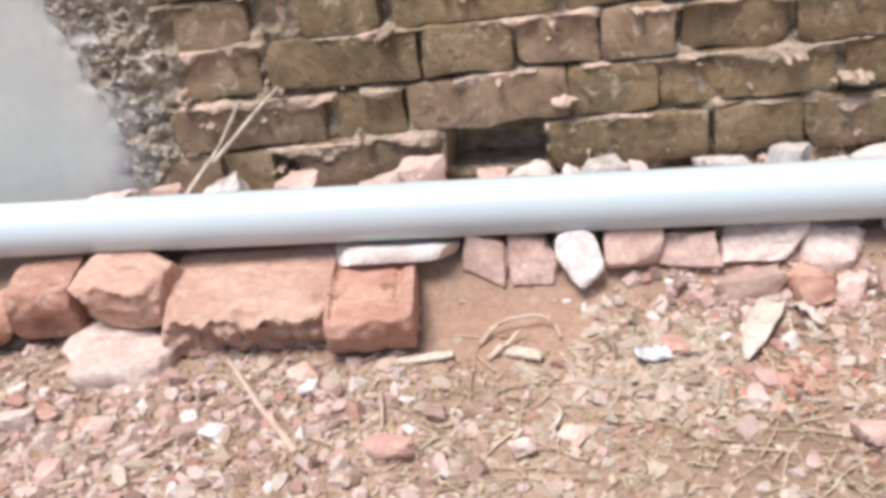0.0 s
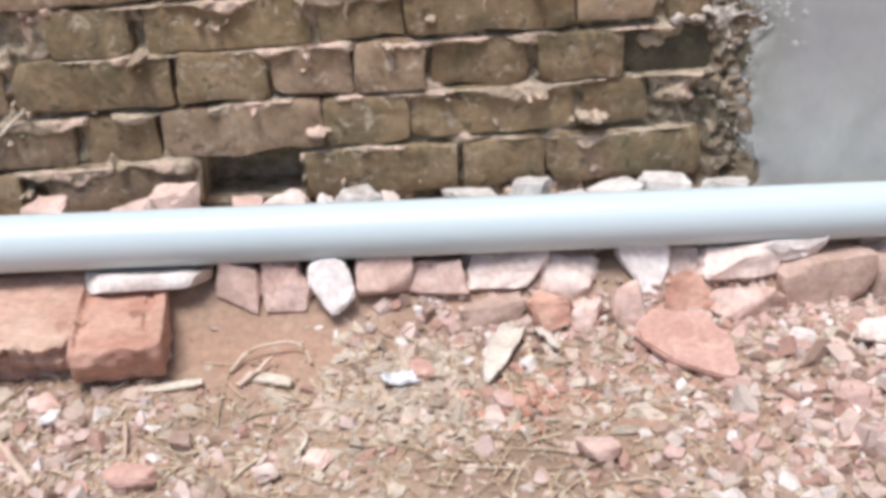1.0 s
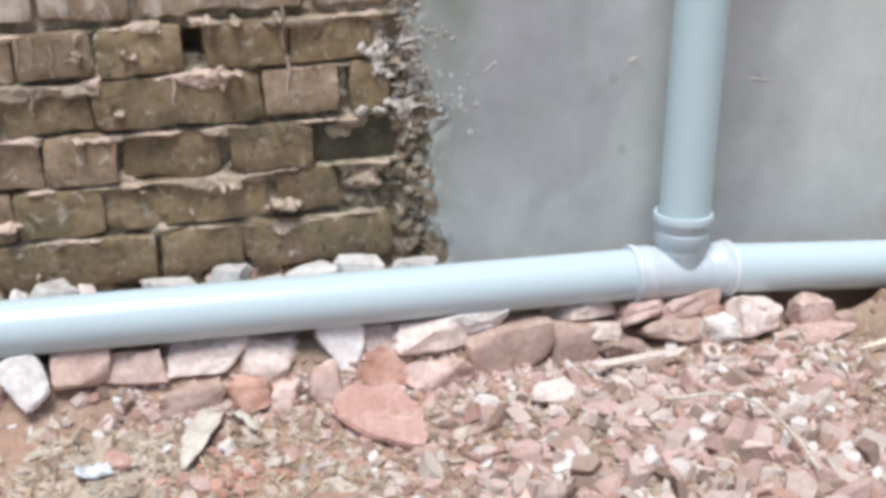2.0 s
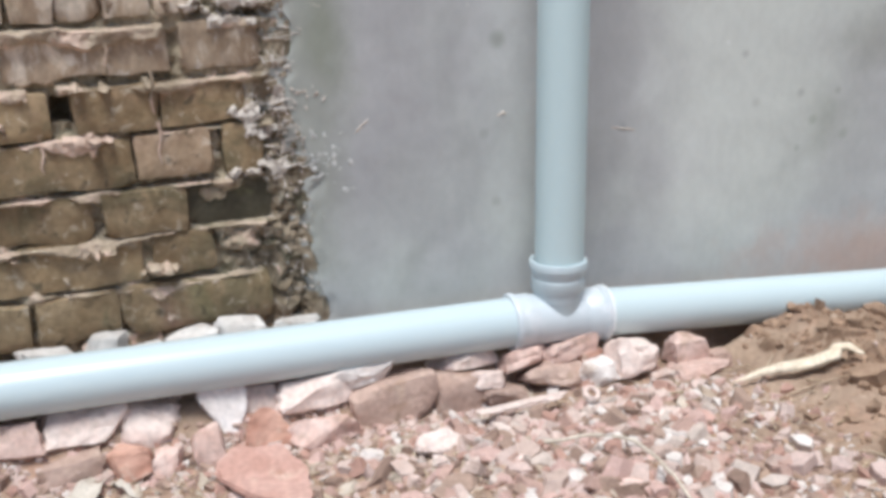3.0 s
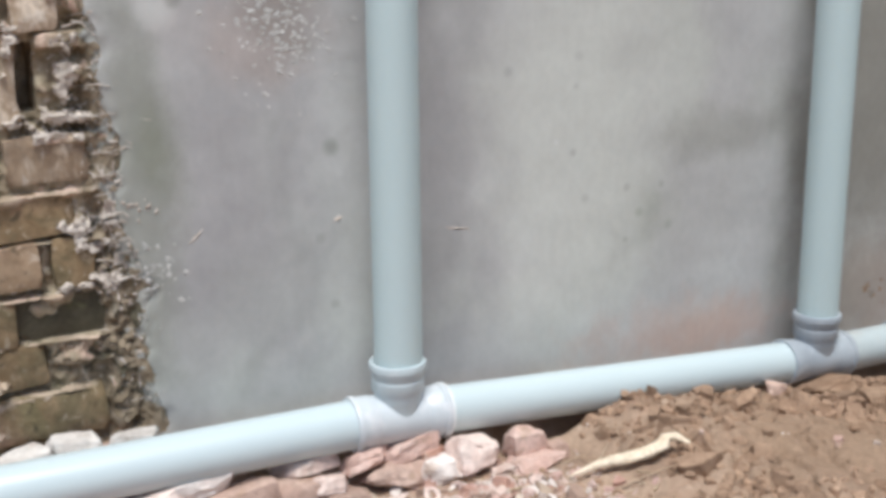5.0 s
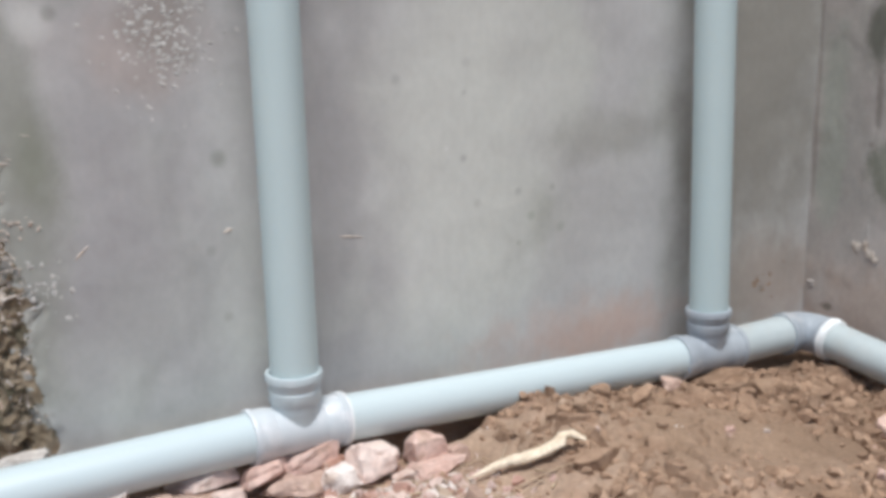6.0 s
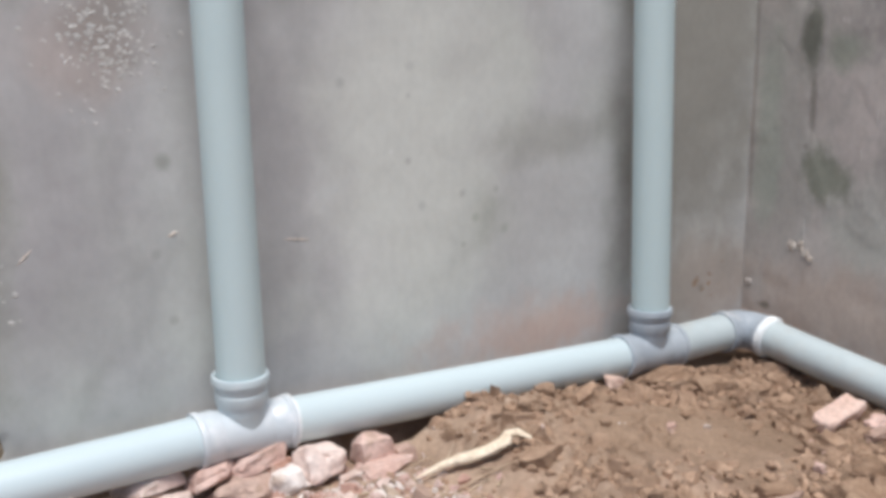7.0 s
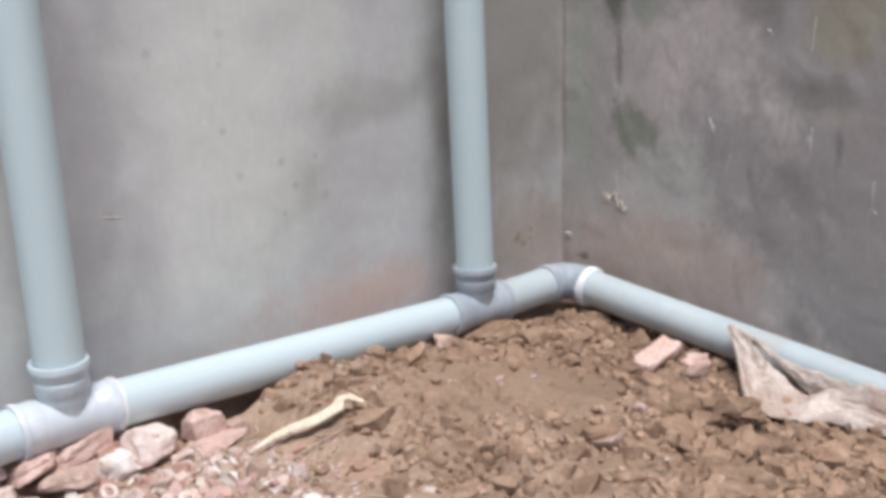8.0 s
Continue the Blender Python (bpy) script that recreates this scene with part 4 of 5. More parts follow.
flat_stone(-0.790, -0.215, -0.058, 0.165, 0.10, 0.026, "flat pale pinkish slab under a brick", 6, 3, 5)
flat_stone(-0.765, -0.264, -0.066, 0.142, 0.088, 0.042, "smooth pale pinkish stone lying on earth", 7, 1, -4)
# the row that carries the pipe
rubble(-0.385, -0.148, 0.008, 0.044, 0.185, WHITE_STONE, "flat whitewashed brick fragment under the pipe", 0.07, 1, block=True)
rubble(-0.254, -0.135, -0.030, 0.050, 0.058, TAN_BRICK, "brown brick bit beneath the pipe")
rubble(-0.190, -0.140, -0.030, 0.049, 0.073, PINK_STONE, "greyish pink stone beneath the pipe")
hewn("rubble_stone", [(-0.030, 0.040), (0.010, 0.043), (0.024, 0.034), (0.034, -0.004), (0.030, -0.016), (0.004, -0.042), (-0.008, -0.032), (-0.034, 0.012)], 0.048, CHALK, "white angular stone standing on its corner", (-0.122, -0.136, 0.000), -24, -4, "rubble under the pipe")
rubble(-0.049, -0.145, -0.032, 0.052, 0.083, TAN_BRICK, "tan brick end beneath the pipe", 0.09, 0, block=True, lean=-34)
rubble(0.029, -0.135, -0.030, 0.043, 0.080, PINK_STONE, "pinkish broken brick beneath the pipe", lean=-30)
rubble(0.120, -0.130, -0.035, 0.046, 0.124, PALE_STONE, "long pale stone beneath the pipe", lean=-30)
rubble(0.103, -0.185, -0.065, -0.002, 0.090, BROWN_BRICK, "earthy brown stone half in the ground")
rubble(0.186, -0.190, -0.060, 0.002, 0.060, RED_BRICK, "dark red brick fragment in the earth")
rubble(0.225, -0.140, -0.050, 0.042, 0.090, PALE_STONE, "rough pale stone beneath the pipe", lean=-26)
rubble(0.236, -0.195, -0.065, -0.012, 0.040, PINK_STONE, "small round pink stone on earth")
rubble(0.297, -0.190, -0.066, 0.010, 0.046, PINK_STONE, "small pink stone beside a wedge")
hewn("rubble_stone", [(-0.036, 0.050), (0.020, 0.048), (0.036, 0.028), (0.032, -0.004), (0.016, -0.052), (0.004, -0.044), (-0.014, -0.004), (-0.036, 0.020)], 0.050, CHALK, "pale wedge-shaped stone on end", (0.327, -0.108, -0.006), -22, 3, "rubble under the pipe")
rubble(0.388, -0.120, -0.030, 0.033, 0.052, PALE_STONE, "small pale stone beneath the pipe", lean=-24)
rubble(0.466, -0.150, -0.030, 0.048, 0.112, PALE_STONE, "big rounded pale stone beneath the pipe", cuts=7, lean=-26)
hewn("rubble_stone", [(-0.038, -0.040), (-0.028, 0.014), (-0.012, 0.032), (0.004, 0.034), (0.022, 0.022), (0.040, -0.020), (0.038, -0.042)], 0.030, RED_BRICK, "red brick piece wedged in the row", (0.383, -0.150, -0.028), -24, 4, "rubble under the pipe")
rubble(0.464, -0.200, -0.070, 0.000, 0.116, PINK_STONE, "pinkish pale stone in front of the row", lean=-28)
hewn("rubble_stone", [(-0.070, 0.042), (-0.030, 0.082), (0.040, 0.070), (0.064, 0.022), (0.060, -0.058), (0.046, -0.076), (0.028, -0.072), (-0.022, -0.040), (-0.066, 0.014)], 0.013, FLAT_RED, "flat triangular red brick slab", (0.360, -0.266, -0.050), -81, 0, "rubble under the pipe", 0.9, 0.0036)
rubble(0.548, -0.140, 0.004, 0.056, 0.096, WHITE_STONE, "thin pale stone flake under the pipe", 0.06, -4)
rubble(0.592, -0.165, -0.062, 0.041, 0.143, BROWN_BRICK, "large brown brick piece beneath the pipe", 0.085, -6, block=True)
rubble(0.701, -0.170, -0.062, 0.029, 0.088, BROWN_BRICK, "squarish brown brick piece in the row", 0.07, 8, block=True)
rubble(0.729, -0.130, -0.010, 0.043, 0.108, PALE_STONE, "flat pale pinkish stone under the pipe", lean=-26)
rubble(0.750, -0.170, -0.018, 0.024, 0.066, PALE_STONE, "small pale stone in the row")
rubble(0.770, -0.190, -0.045, 0.002, 0.074, BROWN_BRICK, "greyish brown stone in the row")
rubble(0.821, -0.150, -0.004, 0.047, 0.083, PINK_STONE, "pink stone beneath the tee", 0.06, -10)
rubble(0.899, -0.150, 0.000, 0.049, 0.088, PINK_STONE, "reddish pink stone beneath the tee", 0.06, -8)
rubble(0.866, -0.180, -0.048, 0.030, 0.104, BROWN_BRICK, "round reddish brown stone in the row", cuts=15)
rubble(0.935, -0.150, -0.025, 0.022, 0.050, RED_BRICK, "small dark red stone beneath the tee")
rubble(0.775, -0.245, -0.020, -0.006, 0.140, PALE_STONE, "thin flat shard lying on chips", 0.024, -7)
rubble(0.931, -0.200, -0.028, 0.023, 0.056, WHITE_STONE, "small pale stone on the earth")
rubble(1.005, -0.200, -0.030, 0.050, 0.088, PALE_STONE, "pale pinkish stone beside the gap", 0.07, 12)
rubble(1.108, -0.190, -0.030, 0.046, 0.070, PINK_STONE, "greyish pink stone by the gap", 0.055)
rubble(1.100, -0.235, -0.040, 0.010, 0.090, PINK_STONE, "flat pinkish stone half buried")
rubble(1.045, -0.225, -0.040, 0.000, 0.060, PALE_STONE, "small pale stone by the gap")
rubble(1.160, -0.205, -0.034, 0.012, 0.050, BROWN_BRICK, "brownish stone at the mound's foot")
rubble(0.605, -0.330, -0.040, 0.016, 0.064, PALE_STONE, "round pale stone among chips", cuts=16)


def brick_back(x, w, z1, material, label, y=-0.045):
    """A stone packed between the pipe and the wall."""
    seed = seed_of(label, x)
    rng = random.Random(seed)
    h = z1 - 0.070
    ob = new("rubble_stone", broken_stone("rubble_stone", w * 1.05, 0.05, h * 1.08, material, seed, 9))
    ob.matrix_basis = pose(x, y + 0.012, 0.060 + h / 2, 0, rng.uniform(-10, 10), rng.uniform(-15, 15))
    return tagged(ob, label, "stone", "rubble behind the pipe")


brick_back(-0.840, 0.090, 0.108, PALE_STONE, "pale flat stone between pipe and wall")
brick_back(-0.742, 0.050, 0.120, PINK_STONE, "pink stone between pipe and wall")
brick_back(-0.657, 0.076, 0.122, LIMED_STONE, "white stone between pipe and wall")
brick_back(-0.539, 0.068, 0.122, TAN_BRICK, "orange brick bit between pipe and wall")
brick_back(-0.421, 0.055, 0.110, PINK_STONE, "brownish stone between pipe and wall")
brick_back(-0.355, 0.075, 0.134, TAN_BRICK, "orange jagged brick bit behind the pipe")
brick_back(-0.245, 0.045, 0.111, PINK_STONE, "small stone below the wall's hole")
brick_back(-0.188, 0.064, 0.116, PALE_STONE, "pale stone below the wall's hole")
brick_back(-0.136, 0.036, 0.110, WHITE_STONE, "small white stone behind the pipe")
brick_back(-0.085, 0.064, 0.120, LIMED_STONE, "rounded pale stone behind the pipe")
brick_back(-0.036, 0.028, 0.107, PALE_STONE, "little pale stone behind the pipe")
brick_back(0.090, 0.085, 0.112, LIMED_STONE, "thin pale flake behind the pipe")
brick_back(0.170, 0.064, 0.120, LIMED_STONE, "rounded pale stone against the wall")
brick_back(0.235, 0.040, 0.104, LIMED_STONE, "small pale stone against the wall")
brick_back(0.299, 0.076, 0.108, LIMED_STONE, "flat pale stone against the wall")
brick_back(0.377, 0.082, 0.119, LIMED_STONE, "white rounded stone at the plaster's edge")
brick_back(0.466, 0.070, 0.112, LIMED_STONE, "white stone at the plaster's edge")

# ---- loose litter ----
rng = np.random.default_rng(5)


def shard_base():
    """A splinter: a six-cornered plate whose top face is a little smaller and askew."""
    turns = np.arange(6) * math.pi / 3 + rng.uniform(-0.42, 0.42, 6)
    reach = rng.uniform(0.55, 1.15, 6)
    foot = np.stack([np.cos(turns) * reach, np.sin(turns) * reach, np.full(6, -1.0)], 1)
    top = foot * np.array([1, 1, -1]) * np.append(rng.uniform(0.70, 0.95, 2), 1.0) + np.append(rng.uniform(-0.15, 0.15, 2), 0.0)
    top[:, 2] += top[:, 0] * rng.uniform(-0.6, 0.6)
    return np.vstack([top, foot])


def scatter(name, material, spots, sizes, flat, label, category, sink=0.3, shard=0.0):
    """Many small angular lumps in one mesh; spots are (x, y) on the ground. shard: the share that are flat splinters with sharp rims."""
    bm = bmesh.new()
    bmesh.ops.create_icosphere(bm, subdivisions=1, radius=1.0)
    lump = np.array([v.co for v in bm.verts])
    lump_tris = np.array([[v.index for v in f.verts] for f in bm.faces])
    bm.free()
    shard_tris = np.array([(0, i, i + 1) for i in range(1, 5)] + [(6, 7 + i, 6 + i) for i in range(1, 5)] + [t for i in range(6) for t in ((i, i + 6, (i + 1) % 6), ((i + 1) % 6, i + 6, (i + 1) % 6 + 6))])
    verts, faces = [], []
    for i, ((x, y), s) in enumerate(zip(spots, sizes)):
        thin = rng.random() < shard
        base, tris = (shard_base(), shard_tris) if thin else (lump, lump_tris)
        p = base.copy()
        for _ in range(0 if thin else 4):
            n = rng.normal(size=3)
            n /= np.linalg.norm(n)
            over = np.maximum(p @ n - rng.uniform(0.35, 0.75), 0)
            p -= over[:, None] * n
        p += rng.normal(size=p.shape) * (0.03 if thin else 0.06)
        p *= np.array([rng.uniform(0.8, 1.5), rng.uniform(0.55, 1.0), rng.uniform(*flat)]) * s
        turn = np.array(Euler((rng.normal() * 0.35, rng.normal() * 0.35, rng.uniform(0, 6.28))).to_matrix())
        p = p @ turn.T + np.array([x, y, ground_z(x, y) + s * flat[0] * (1 - 2 * sink) * 0.5])
        verts.append(p)
        faces.append(tris + i * 12)
    me = bpy.data.meshes.new(name)
    me.from_pydata(np.vstack(verts).tolist(), [], np.vstack(faces).tolist())
    me.materials.append(material)
    ob = new(name, me)
    return tagged(ob, label, category, kind="stuff")


def spots(n, x0, x1, y0, y1, keep):
    out = []
    while len(out) < n:
        x, y = rng.uniform(x0, x1), rng.uniform(y0, y1)
        if rng.random() < keep(x, y):
            out.append((x, y))
    return out


def trodden(x, y):
    """Where the earth lies bare beside the last red brick."""
    return 1 - 0.93 * smooth_step(1.25 - math.hypot((x + 0.235) / 0.135, (y + 0.21) / 0.080), 0.0, 0.5)


def chip_density(x, y):
    right = 1.25 * math.exp(-((x - 0.72) / 0.30) ** 2) * smooth_step(-y, 0.18, 0.30)
    left = smooth_step(-x, 0.30, 0.55) * smooth_step(-y, 0.26, 0.36)
    return trodden(x, y) * (1 - 0.6 * math.exp(-((x - 0.14) / 0.13) ** 2 - ((y + 0.47) / 0.12) ** 2)) * min(1.0, 1.0 * right + 1.1 * left + 0.42 * (1 - 0.65 * math.exp(-((x + 0.08) / 0.28) ** 2))) * (1 - 0.985 * smooth_step(x, 1.0, 1.22))


places = spots(16000, -1.1, 2.0, -1.2, -0.15, chip_density)
scatter("gravel", CHIPS, places, np.clip(rng.lognormal(-5.10, 0.50, len(places)), 0.0025, 0.018), (0.28, 0.65), "pinkish broken brick chips strewn over the earth", "gravel", 0.2, 0.75)
places = spots(1400, 0.25, 1.15, -1.1, -0.24, lambda x, y: math.exp(-((x - 0.72) / 0.26) ** 2))
scatter("brick_rubble", CHIPS, places, np.clip(rng.lognormal(-4.30, 0.34, len(places)), 0.008, 0.026), (0.35, 0.65), "coarse pinkish brick chips heaped before the tee", "gravel", -0.3, 0.7)
places = spots(4600, 1.0, 2.2, -1.3, -0.13, lambda x, y: smooth_step(x, 1.05, 1.35) * min(1.0, 0.06 + 0.62 * smooth_step(cloud3(x, y, 4.0, 3.0, 2), -0.15, 0.25) + 0.8 * smooth_step(x - 0.5 * y, 1.95, 2.2)) * (1 - 0.93 * settled(x, y)))
scatter("earth_clods", CLOD, places, np.clip(rng.lognormal(-4.75, 0.6, len(places)), 0.003, 0.030), (0.45, 0.85), "crumbly brown clods of dug earth", "earth", 0.55, 0.55)
places = spots(420, 1.24, 2.08, -0.30, -0.135, lambda x, y: 1.0)
scatter("earth_lumps", CLOD, places, np.clip(rng.lognormal(-4.80, 0.50, len(places)), 0.004, 0.024), (0.5, 0.9), "brown earth lumps heaped along the pipe", "earth", 0.5, 0.5)
places = spots(6500, -1.1, 1.15, -1.2, -0.16, trodden)
scatter("earth_crumbs", CRUMB, places, np.clip(rng.lognormal(-5.35, 0.45, len(places)), 0.0018, 0.012), (0.4, 0.8), "small crumbs of brown earth", "earth", 0.3)
places = spots(900, -0.05, 0.80, -0.225, -0.125, lambda x, y: 0.25 + 0.75 * smooth_step(x, -0.1, 0.15))
scatter("brick_grit", CHIPS, places, np.clip(rng.lognormal(-4.9, 0.45, len(places)), 0.003, 0.015), (0.4, 0.8), "brick grit and chips against the stone row", "gravel", 0.2, 0.5)
places = [(rng.uniform(-0.9, 0.55), rng.uniform(-0.075, -0.004)) for _ in range(420)]
scatter("rubble_fill", CHIPS, places, np.clip(rng.lognormal(-4.8, 0.45, len(places)), 0.004, 0.016), (0.5, 0.9), "brick crumbs filling the strip behind the pipe", "gravel", 0.1)


def strand(points, r0, r1, sides=5):
    """A tapering stem along points, as vertices and faces."""
    pts = [Vector(p) for p in points]
    verts, faces = [], []
    for i, p in enumerate(pts):
        way = (pts[min(i + 1, len(pts) - 1)] - pts[max(i - 1, 0)]).normalized()
        side = way.orthogonal().normalized()
        up = way.cross(side)
        r = r0 + (r1 - r0) * i / (len(pts) - 1)
        verts += [p + (side * math.cos(2 * math.pi * k / sides) + up * math.sin(2 * math.pi * k / sides)) * r for k in range(sides)]
    for i in range(len(pts) - 1):
        for k in range(sides):
            faces.append((i * sides + k, i * sides + (k + 1) % sides, (i + 1) * sides + (k + 1) % sides, (i + 1) * sides + k))
    faces += [tuple(range(sides))[::-1], tuple((len(pts) - 1) * sides + k for k in range(sides))]
    return verts, faces


def straw_bed(n):
    verts, faces = [], []
    for x, y in spots(n, -1.0, 1.2, -1.1, -0.19, lambda x, y: trodden(x, y) * (0.15 + math.exp(-((x + 0.1) / 0.55) ** 2))):
        a, length, bend = rng.uniform(0, 6.28), float(np.clip(rng.lognormal(-3.2, 0.6), 0.012, 0.13)), rng.normal() * 0.6
        pts, px, py = [], x, y
        for i in range(5):
            pts.append((px, py, ground_z(px, py) + 0.003 + rng.uniform(0, 0.004)))
            px, py, a = px + math.cos(a) * length / 4, py + math.sin(a) * length / 4, a + bend / 4
        v, f = strand(pts, rng.uniform(0.0007, 0.0023), 0.0005, 4)
        faces += [tuple(k + len(verts) for k in q) for q in f]
        verts += v
    return tagged(new("straw", mesh_of("straw", verts, faces, STRAW, 60)), "dry straw and rootlets scattered on the earth", "straw", kind="stuff")


straw_bed(2500)
places = spots(3800, -1.1, 1.1, -1.2, -0.15, lambda x, y: trodden(x, y) * (0.35 + math.exp(-((x - 0.05) / 0.5) ** 2)))
scatter("dry_flakes", FLAKES, places, np.clip(rng.lognormal(-4.75, 0.45, len(places)), 0.003, 0.020), (0.10, 0.25), "dry leaf and husk flakes strewn on the earth", "litter", 0.1, 1.0)
places = [(rng.normal(0.13, 0.035), rng.normal(-0.33, 0.03)) for _ in range(90)]
pale_litter = spots(520, -0.14, 0.10, -0.42, -0.20, lambda x, y: math.exp(-((x + 0.02) / 0.08) ** 2 - ((y + 0.30) / 0.09) ** 2))
scatter("pale_flakes", FLAKES, pale_litter, np.clip(rng.lognormal(-4.75, 0.40, len(pale_litter)), 0.004, 0.018), (0.10, 0.22), "tangled pale husk flakes beside the bare earth", "litter", 0.0, 1.0)
specks = spots(150, 1.2, 2.0, -1.0, -0.42, lambda x, y: 1 - 0.9 * settled(x, y))
scatter("mound_grit", CRUMB, specks, np.clip(rng.lognormal(-5.15, 0.45, len(specks)), 0.002, 0.011), (0.4, 0.8), "pale grit specks among the clods", "gravel", 0.0, 0.6)
specks = spots(1300, 1.2, 2.05, -1.05, -0.50, lambda x, y: 1 - 0.95 * settled(x, y))
scatter("mound_crumbs", CRUMB, specks, np.clip(rng.lognormal(-5.0, 0.45, len(specks)), 0.003, 0.013), (0.5, 0.9), "small earth crumbs between larger clods", "earth", 0.1, 0.6)
scatter("brick_crumbs", RED_CRUMB, places, np.clip(rng.lognormal(-4.9, 0.45, len(places)), 0.003, 0.014), (0.4, 0.8), "heap of crushed red brick on the earth", "gravel", 0.15)


def eased(points, steps=4):
    """A soft curve through the points."""
    p = [Vector(q) for q in points]
    p = [p[0] * 2 - p[1]] + p + [p[-1] * 2 - p[-2]]
    out = []
    for a, b, c, d in zip(p, p[1:], p[2:], p[3:]):
        for k in range(steps):
            u = k / steps
            out.append(0.5 * (b * 2 + (c - a) * u + (a * 2 - b * 5 + c * 4 - d) * u * u + (b * 3 - a - c * 3 + d) * u ** 3))
    return out + [p[-2]]


def stem(name, pts, r0, r1, material, label, category, on_ground=False):
    pts = eased(pts)
    if on_ground:
        pts = [(x, y, ground_z(x, y) + 0.004 + h) for x, y, h in pts]
    v, f = strand(pts, r0, r1, 8)
    return tagged(new(name, mesh_of(name, v, f, material, 60)), label, category)


stem("twig", [(-0.722, -0.045, 0.085), (-0.69, -0.015, 0.122), (-0.665, 0.002, 0.150), (-0.640, 0.006, 0.188), (-0.618, 0.009, 0.222)], 0.0036, 0.0022, LEAF, "dry twig leaning on the bricks", "twig")
stem("twig", [(-0.668, -0.020, 0.138), (-0.640, -0.002, 0.162), (-0.600, 0.006, 0.200), (-0.556, 0.010, 0.238)], 0.0036, 0.0026, LEAF, "short dry twig crossing another", "twig")
stem("dry_stalk", [(-0.613, -0.262, 0.004), (-0.57, -0.325, 0.006), (-0.52, -0.395, 0.004), (-0.467, -0.470, 0.002)], 0.0036, 0.0058, STALK, "straight dry stalk lying on the earth", "stem", True)
stem("yellow_straw", [(0.73, -0.40, 0.020), (0.79, -0.425, 0.028), (0.83, -0.475, 0.030), (0.84, -0.545, 0.026), (0.835, -0.62, 0.018)], 0.0030, 0.0022, LEAF, "curved yellow straw lying on chips", "straw", True)


def dry_leaf(x, y, turn, length, width):
    pts_u, pts_v = spaced((0, 1, 14)), spaced((-1, 1, 6))

    def place(u, v):
        half = width * math.sin(math.pi * min(1, u * 0.96 + 0.02)) ** 0.7 / 2
        return (u - 0.5) * length, v * half, 0.012 * math.sin(u * 3.4) + 0.35 * half * v * v + 0.003 * math.sin(u * 21)

    ob = new("dry_leaf", grid_mesh("dry_leaf", pts_u, pts_v, place, PALE_LEAF, 80))
    solid = ob.modifiers.new("thickness", "SOLIDIFY")
    solid.thickness = 0.0012
    ob.matrix_basis = pose(x, y, ground_z(x, y) + 0.006, 4, -6, turn)
    return tagged(ob, "curled dry leaf lying on the earth", "leaf")


dry_leaf(0.115, -0.235, 66, 0.165, 0.037)
dry_leaf(0.168, -0.222, -62, 0.07, 0.012)


def root_piece():
    path = [(1.092, -0.318, 0.003), (1.112, -0.322, 0.006), (1.135, -0.326, 0.009), (1.160, -0.344, 0.012), (1.185, -0.362, 0.012), (1.212, -0.372, 0.014), (1.240, -0.366, 0.015), (1.258, -0.356, 0.021), (1.270, -0.366, 0.024), (1.286, -0.384, 0.014)]
    radii = [0.0015, 0.004, 0.008, 0.013, 0.014, 0.012, 0.014, 0.011, 0.010, 0.004]
    verts, faces, sides = [], [], 10
    pts = [Vector((x, y, ground_z(x, y, False) + 0.006 + h)) for x, y, h in path]
    for i, p in enumerate(pts):
        way = (pts[min(i + 1, len(pts) - 1)] - pts[max(i - 1, 0)]).normalized()
        side = way.cross(Vector((0, 0, 1))).normalized()
        up = side.cross(way)
        for k in range(sides):
            a = 2 * math.pi * k / sides
            r = radii[i] * (1 + 0.5 * noise.noise(Vector((i * 0.9, k * 0.8, 0))))
            verts.append(p + side * math.cos(a) * r + up * math.sin(a) * r * 0.6)
    for i in range(len(pts) - 1):
        for k in range(sides):
            faces.append((i * sides + k, i * sides + (k + 1) % sides, (i + 1) * sides + (k + 1) % sides, (i + 1) * sides + k))
    faces += [tuple(range(sides))[::-1], tuple((len(pts) - 1) * sides + k for k in range(sides))]
    return tagged(new("root_piece", mesh_of("root_piece", verts, faces, BARK, 60)), "pale peeled piece of root on the earth mound", "root")


root_piece()


def scrap(x, y):
    us, vs = spaced((-1, 1, 8)), spaced((-1, 1, 8))
    ob = new("paper_scrap", grid_mesh("paper_scrap", us, vs, lambda u, v: (u * 0.022 + 0.006 * v * v, v * 0.014, 0.008 * noise.noise(Vector((u * 2, v * 2, 3))) + 0.006 * u * u), PAPER, 60))
    ob.modifiers.new("thickness", "SOLIDIFY").thickness = 0.0008
    ob.matrix_basis = pose(x, y, ground_z(x, y) + 0.008, 8, 5, 20)
    return tagged(ob, "crumpled whitish scrap of paper on earth", "litter")


scrap(-0.035, -0.296)


def wood_chip(x, y, turn, length, width):
    ob = new("wood_chip", worn_block("wood_chip", length, width, 0.007, LEAF, int(x * 1000) + 900, 0.0025, 4, 0.008, 0.3))
    ob.matrix_basis = pose(x, y, ground_z(x, y) + 0.006, 6, -4, turn)
    return tagged(ob, "thin pale wood chip lying on the earth", "wood chip")


